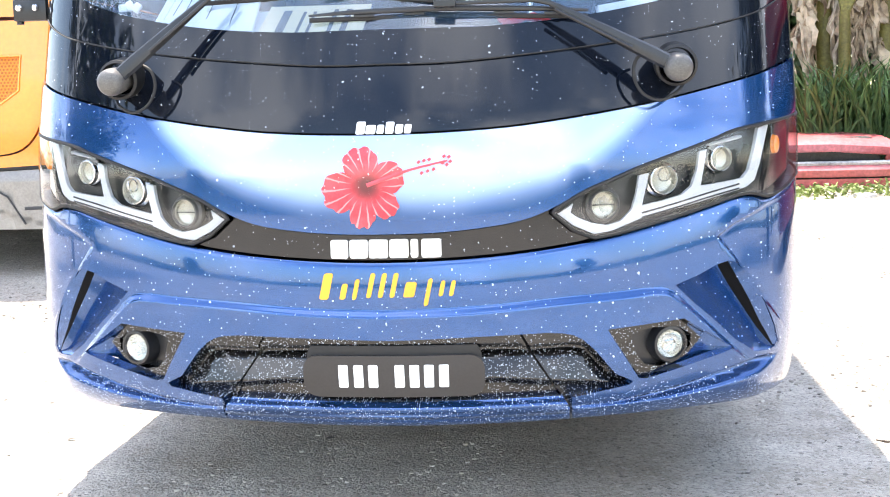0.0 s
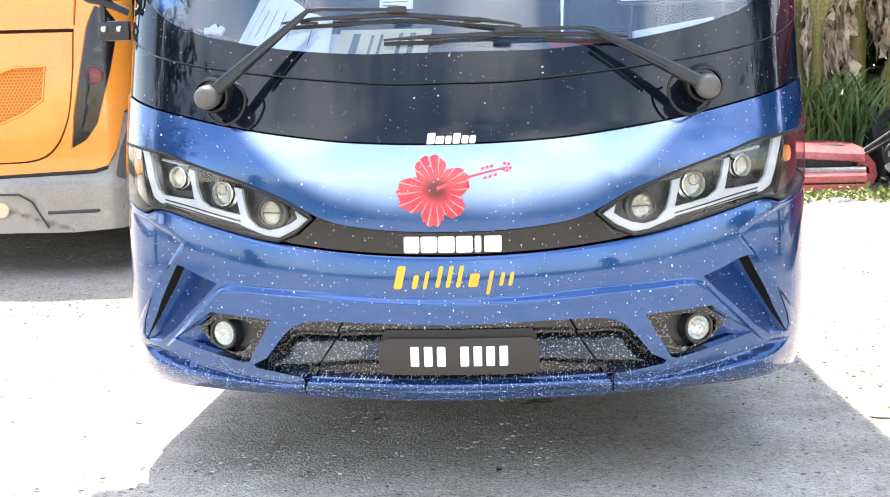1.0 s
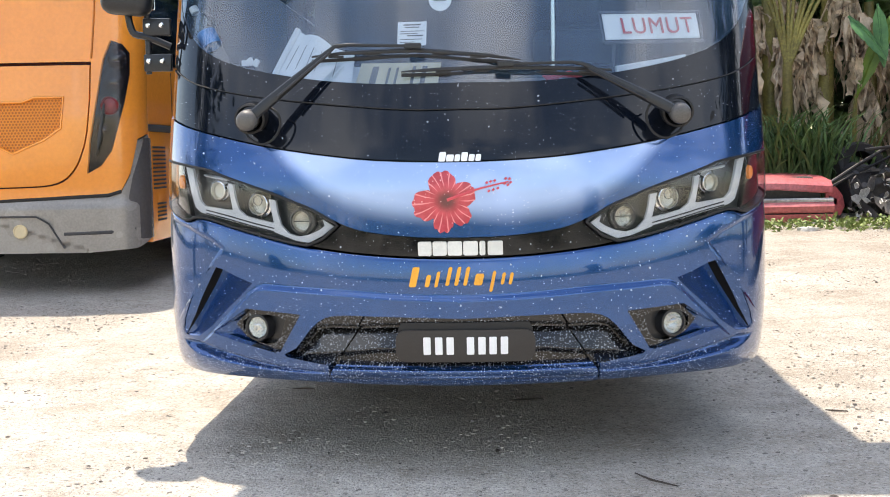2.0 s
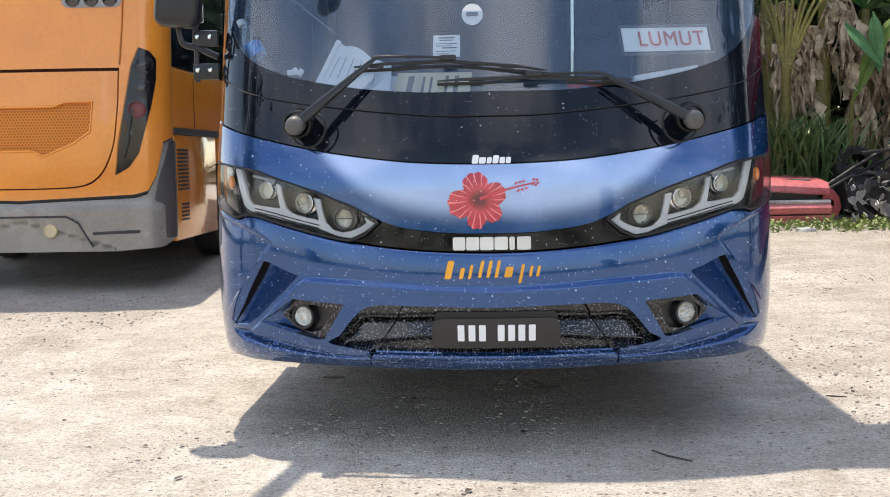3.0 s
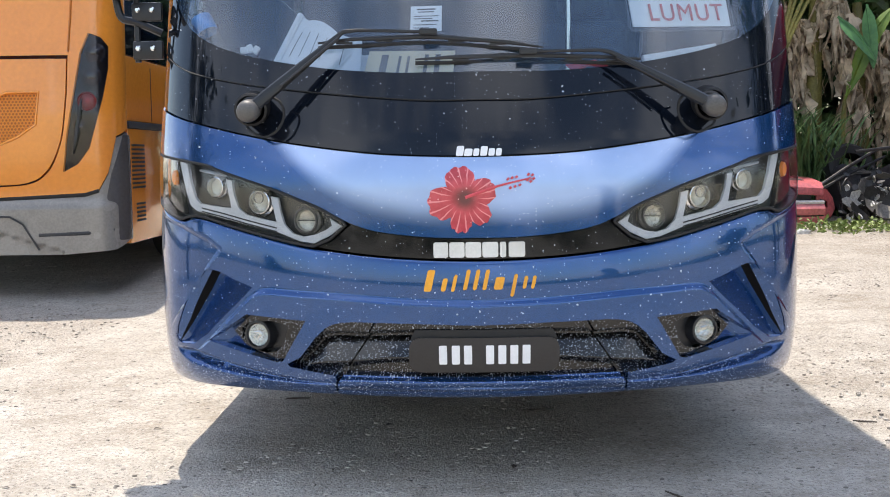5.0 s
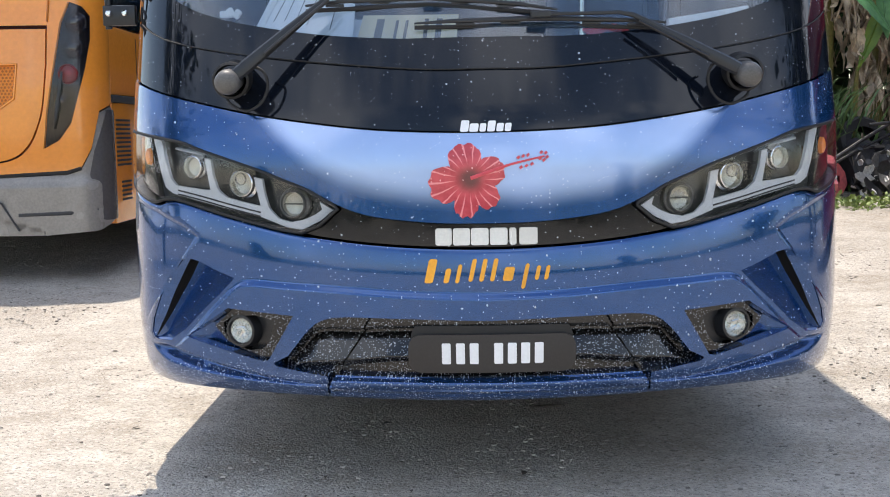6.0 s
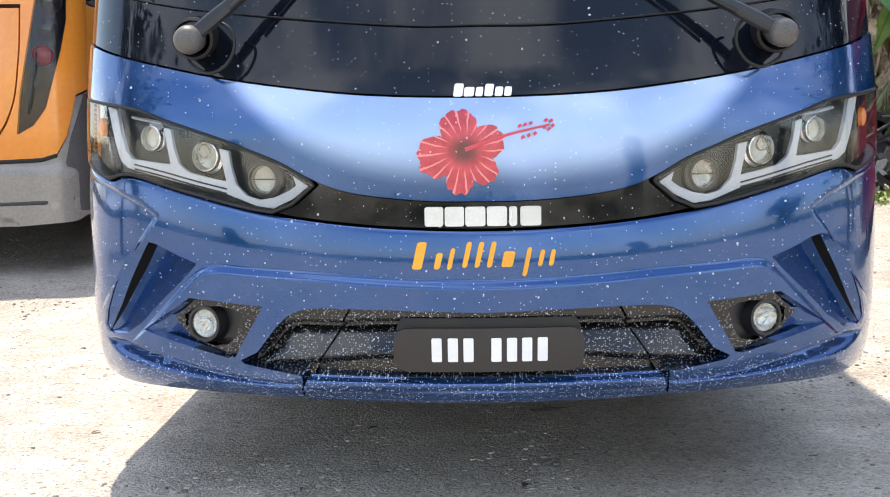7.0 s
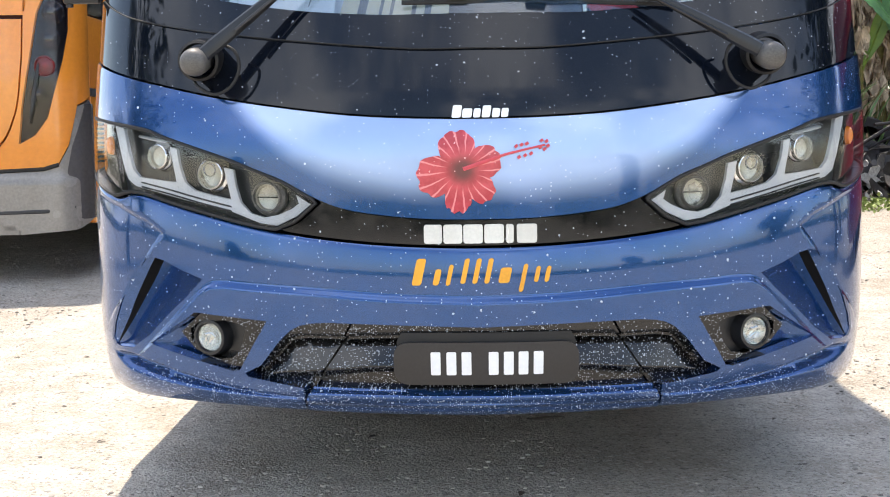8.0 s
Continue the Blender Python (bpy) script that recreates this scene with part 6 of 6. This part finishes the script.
# unseen hedge, added as a dark horizon for the bus front to mirror
def far_hedge_spot(r):
    a = r.uniform(0, 2 * math.pi)
    q = r.uniform(33, 38)
    x, y = q * math.cos(a), q * math.sin(a)
    return x, y, ground_z(x, y) + (1.05 + 0.6 * noise.noise(Vector((x * 0.15, y * 0.15, 3)))) * r.random()


leaf_cloud("far_hedge", "unseen dark hedge added round the yard", random.Random(61), 34000, far_hedge_spot, 0.34, M_BUSH)

# ---- red wreck and scrap heap ----
M_RED_CAR = plain("faded_red_paint", lin(198, 100, 102), 0.45, vary=0.22, grain=6, coat=0.5)
M_SCRAP = plain("black_scrap", lin(46, 46, 48), 0.5, vary=0.35, grain=9, bump=0.2)
M_SCRAP_PALE = plain("pale_scrap", lin(176, 176, 174), 0.6, vary=0.3, grain=9, bump=0.2)
M_RUST = plain("grey_scrap_metal", lin(112, 108, 102), 0.6, metal=0.3, vary=0.3, grain=9, bump=0.2)


def red_wreck():
    car = thing("red_car_wreck", "faded red front end of a wrecked car lying in weeds", "car wreck")
    y = 12.35

    def P(x, z, d=0.0):
        return Vector((x, y + d + 0.25 * max(0.0, x - 3.85) ** 1.5, z))

    def slab(rows, name, mat, label=""):
        """A skin through rows of points, 15 mm thick."""
        n = len(rows[0])
        vs = [p for row in rows for p in row]
        k = len(vs)
        vs = vs + [p + Vector((0, 0.02, -0.015)) for p in vs]
        fs = [(i * n + j, i * n + j + 1, (i + 1) * n + j + 1, (i + 1) * n + j) for i in range(len(rows) - 1) for j in range(n - 1)]
        fs = fs + [tuple(q + k for q in f[::-1]) for f in fs]
        return part(name, (vs, fs), mat, car, label, True)

    xs_ = [2.3 + 0.1257 * i for i in range(15)]
    slab([[P(x, 0.765 - 0.08 * max(0, x - 3.44), -0.02) for x in xs_], [P(x, 0.83 - 0.07 * max(0, x - 3.44), -0.01) for x in xs_], [P(x, 0.89 - 0.06 * max(0, x - 3.44), 0.06) for x in xs_], [P(x, 0.93 - 0.05 * max(0, x - 3.44), 0.45) for x in xs_], [P(x, 0.95 - 0.05 * max(0, x - 3.44) + 0.012 * math.sin(7 * x), 1.0) for x in xs_]], "bonnet", M_RED_CAR, "dented red bonnet")
    slab([[P(x, 0.765, 0.05) for x in xs_[:-1]], [P(x, 0.64, 0.06) for x in xs_[:-1]]], "grille_opening", M_SCRAP)
    slab([[P(x, 0.655, -0.03) for x in xs_], [P(x, 0.635, -0.06) for x in xs_], [P(x, 0.61, -0.05) for x in xs_]], "chrome_strip", M_SCRAP_PALE)
    slab([[P(x, 0.61, -0.05) for x in xs_], [P(x, 0.56, -0.10) for x in xs_], [P(x, 0.50, -0.08) for x in xs_]], "bumper", M_RED_CAR, "cracked red bumper")
    slab([[P(x, 0.50, -0.04) for x in xs_], [P(x, 0.46, -0.03) for x in xs_]], "lower_grille", M_SCRAP)
    slab([[P(x, 0.47, -0.08) for x in xs_], [P(x, 0.38, -0.05) for x in xs_]], "lower_lip", M_RED_CAR)
    fender = [(3.99, 0.68), (4.03, 0.76), (4.08, 0.82), (4.17, 0.76), (4.26, 0.67), (4.30, 0.54), (4.23, 0.43), (4.02, 0.46)]
    part("fender", sheet(lambda u, v, off: Vector((u, y + 0.02 - off + 0.9 * max(0.0, u - 3.95), v)), fender, [[(4.05, 0.67), (4.17, 0.63), (4.18, 0.56), (4.05, 0.59)]], h=0.05, rim=0.05), M_RED_CAR, car, "bent red fender corner", True)
    part("lamp_socket", sheet(lambda u, v, off: Vector((u, y + 0.10 - off + 0.9 * max(0.0, u - 3.95), v)), [(4.03, 0.69), (4.19, 0.65), (4.20, 0.54), (4.03, 0.57)], h=0.08, rim=0.0, edge=0.0), M_SCRAP, car)
    part("rear_mass", box((2.4, y + 0.15, 0.36), (3.9, y + 1.0, 0.90), 0.05), M_SCRAP, car)
    return car


red_wreck()


def scrap(name, label, x, y, z, size, spin, material, seed):
    """A bent plate with a ragged outline."""
    r = random.Random(seed)
    n = 9
    poly = [(size[0] * (1 + r.uniform(-0.25, 0.2)) * math.cos(2 * math.pi * k / n), size[1] * (1 + r.uniform(-0.3, 0.2)) * math.sin(2 * math.pi * k / n)) for k in range(n)]
    m = Matrix.Translation((x, y, z)) @ Euler([radians(a) for a in spin]).to_matrix().to_4x4()
    bend = r.uniform(0.4, 1.4)
    geo = sheet(lambda u, v, off: m @ Vector((u, v, off + bend * u * u + 0.02 * math.sin(14 * v))), poly, h=0.06, rim=0.012, edge=0.002)
    return tagged(part(name, geo, material, None, label, True), category="scrap", group="scrap heap")


heap = [(4.42, 12.5, 0.62, (0.13, 0.06), (70, 10, 20), M_SCRAP_PALE), (4.60, 12.6, 0.80, (0.16, 0.07), (60, -20, 40), M_RUST), (4.80, 12.5, 0.66, (0.24, 0.14), (75, 15, -10), M_SCRAP), (4.36, 12.7, 0.78, (0.16, 0.08), (50, 30, 60), M_RUST), (4.95, 12.7, 0.92, (0.26, 0.12), (65, -10, 15), M_SCRAP), (4.72, 12.3, 0.52, (0.22, 0.09), (40, 20, -30), M_RUST), (5.15, 12.5, 0.70, (0.24, 0.16), (70, 0, 30), M_SCRAP_PALE), (4.55, 12.9, 0.95, (0.24, 0.10), (55, 12, 0), M_SCRAP), (5.35, 12.7, 0.85, (0.28, 0.14), (60, -14, 20), M_SCRAP), (5.0, 12.35, 0.52, (0.18, 0.08), (30, 10, 80), M_SCRAP_PALE), (4.48, 12.38, 0.50, (0.15, 0.06), (50, 40, 10), M_SCRAP), (5.55, 12.4, 0.60, (0.26, 0.12), (70, 5, -15), M_RUST)]
for k, (x, y, z, size, spin, mat) in enumerate(heap):
    kind_ = "white" if mat is M_SCRAP_PALE else ("black" if mat is M_SCRAP else "grey")
    scrap("car_scrap", "bent %s scrap panel on the junk heap" % kind_, x, y, z, size, spin, mat, 70 + k)
for k in range(80):
    r = random.Random(170 + k)
    scrap("broken_scrap", "small pale broken shard on the junk heap" if k % 2 else "small dark broken shard on the junk heap", r.uniform(4.28, 5.5), r.uniform(12.2, 12.6), r.uniform(0.46, 1.0), (r.uniform(0.03, 0.09), r.uniform(0.015, 0.05)), (r.uniform(20, 110), r.uniform(-40, 40), r.uniform(0, 180)), M_SCRAP_PALE if k % 2 else M_SCRAP, 270 + k)
base_heap = []
for k in range(30):
    r = random.Random(370 + k)
    s_ = r.uniform(0.12, 0.3)
    base_heap.append(moved(box((-s_, -s_, -s_ * 0.6), (s_, s_, s_ * 0.6), 0.03, 1), Matrix.Translation((r.uniform(4.45, 6.2), r.uniform(12.7, 13.3), 0.45 + r.uniform(0, 0.3))) @ Euler((r.random() * 3, r.random() * 3, r.random() * 3)).to_matrix().to_4x4()))
tagged(part("scrap_rubble", join(*base_heap), M_SCRAP, None, "dark heap of scrap car parts"), category="scrap", kind="stuff")
for a, b, rad in (((4.02, 12.45, 0.80), (4.85, 12.9, 1.22), 0.022), ((4.05, 12.5, 0.76), (4.95, 12.9, 1.14), 0.016), ((4.5, 12.6, 1.20), (5.5, 12.8, 1.28), 0.02)):
    bar = part("metal_bar", tube([a, Vector(a).lerp(Vector(b), 0.5) + Vector((0, 0, 0.01)), b], rad, 8), M_SCRAP, None, "long dark metal bar leaning on the scrap heap", True)
    tagged(bar, category="metal bar", group="scrap bars")
m = Matrix.Translation((4.62, 13.15, 0.98)) @ Matrix.Rotation(radians(68), 4, "X") @ Matrix.Rotation(radians(14), 4, "Y")
tyre = part("old_tyre", lathe([(0.19, -0.08), (0.28, -0.10), (0.32, -0.07), (0.325, 0.0), (0.32, 0.07), (0.28, 0.10), (0.19, 0.08)], 32, m), M_TYRE, None, "old black tyre on the scrap heap", True)
tagged(tyre, category="tyre")
sv, sf = [], []
rng = random.Random(9)
stone(3.55, 11.55, 0.13, 0.3)
tagged(part("white_stone", (sv, sf), M_SCRAP_PALE, None, "pale stone lying in front of the weeds"), category="stone")

# dead leaves and twigs scattered on the gravel
rng = random.Random(12)
geos = []
for _ in range(420):
    x, y = rng.uniform(-4, 5.5), 1.6 + 7.5 * rng.random() ** 1.4
    z = ground_z(x, y) + 0.006
    a, ln = rng.uniform(0, 6.28), 0.007 + 0.04 * rng.random() ** 3
    d = Vector((math.cos(a), math.sin(a), 0))
    geos.append(ribbon([Vector((x, y, z)) + d * ln * t + Vector((0, 0, 0.004 * math.sin(3 * t))) for t in (0, 0.35, 0.7, 1.0)], [0.002, ln * 0.26, ln * 0.2, 0.001], Vector((-d.y, d.x, rng.uniform(-0.2, 0.2))), 0.1))
M_LITTER = leaf_mat("dead_leaf_litter", lin(44, 38, 34), lin(86, 74, 62))
tagged(part("leaf_litter", join(*geos), M_LITTER, None, "small dead leaves scattered on the gravel"), category="leaf litter", kind="stuff")
for x, y, a, ln in ((0.72, 3.19, -52, 0.22), (0.28, 4.6, 12, 0.16), (1.72, 4.3, -20, 0.10), (-0.9, 4.9, 5, 0.12)):
    d = Vector((math.cos(radians(a)), math.sin(radians(a)), 0))
    p = Vector((x, y, ground_z(x, y) + 0.012))
    twig = part("twig", tube([p - d * ln / 2, p + Vector((-0.02, -0.018, 0.004)), p + d * ln / 2], [0.003, 0.005, 0.003], 6), M_LITTER, None, "thin dark twig lying on the gravel", True)
    tagged(twig, category="twig", group="twigs")
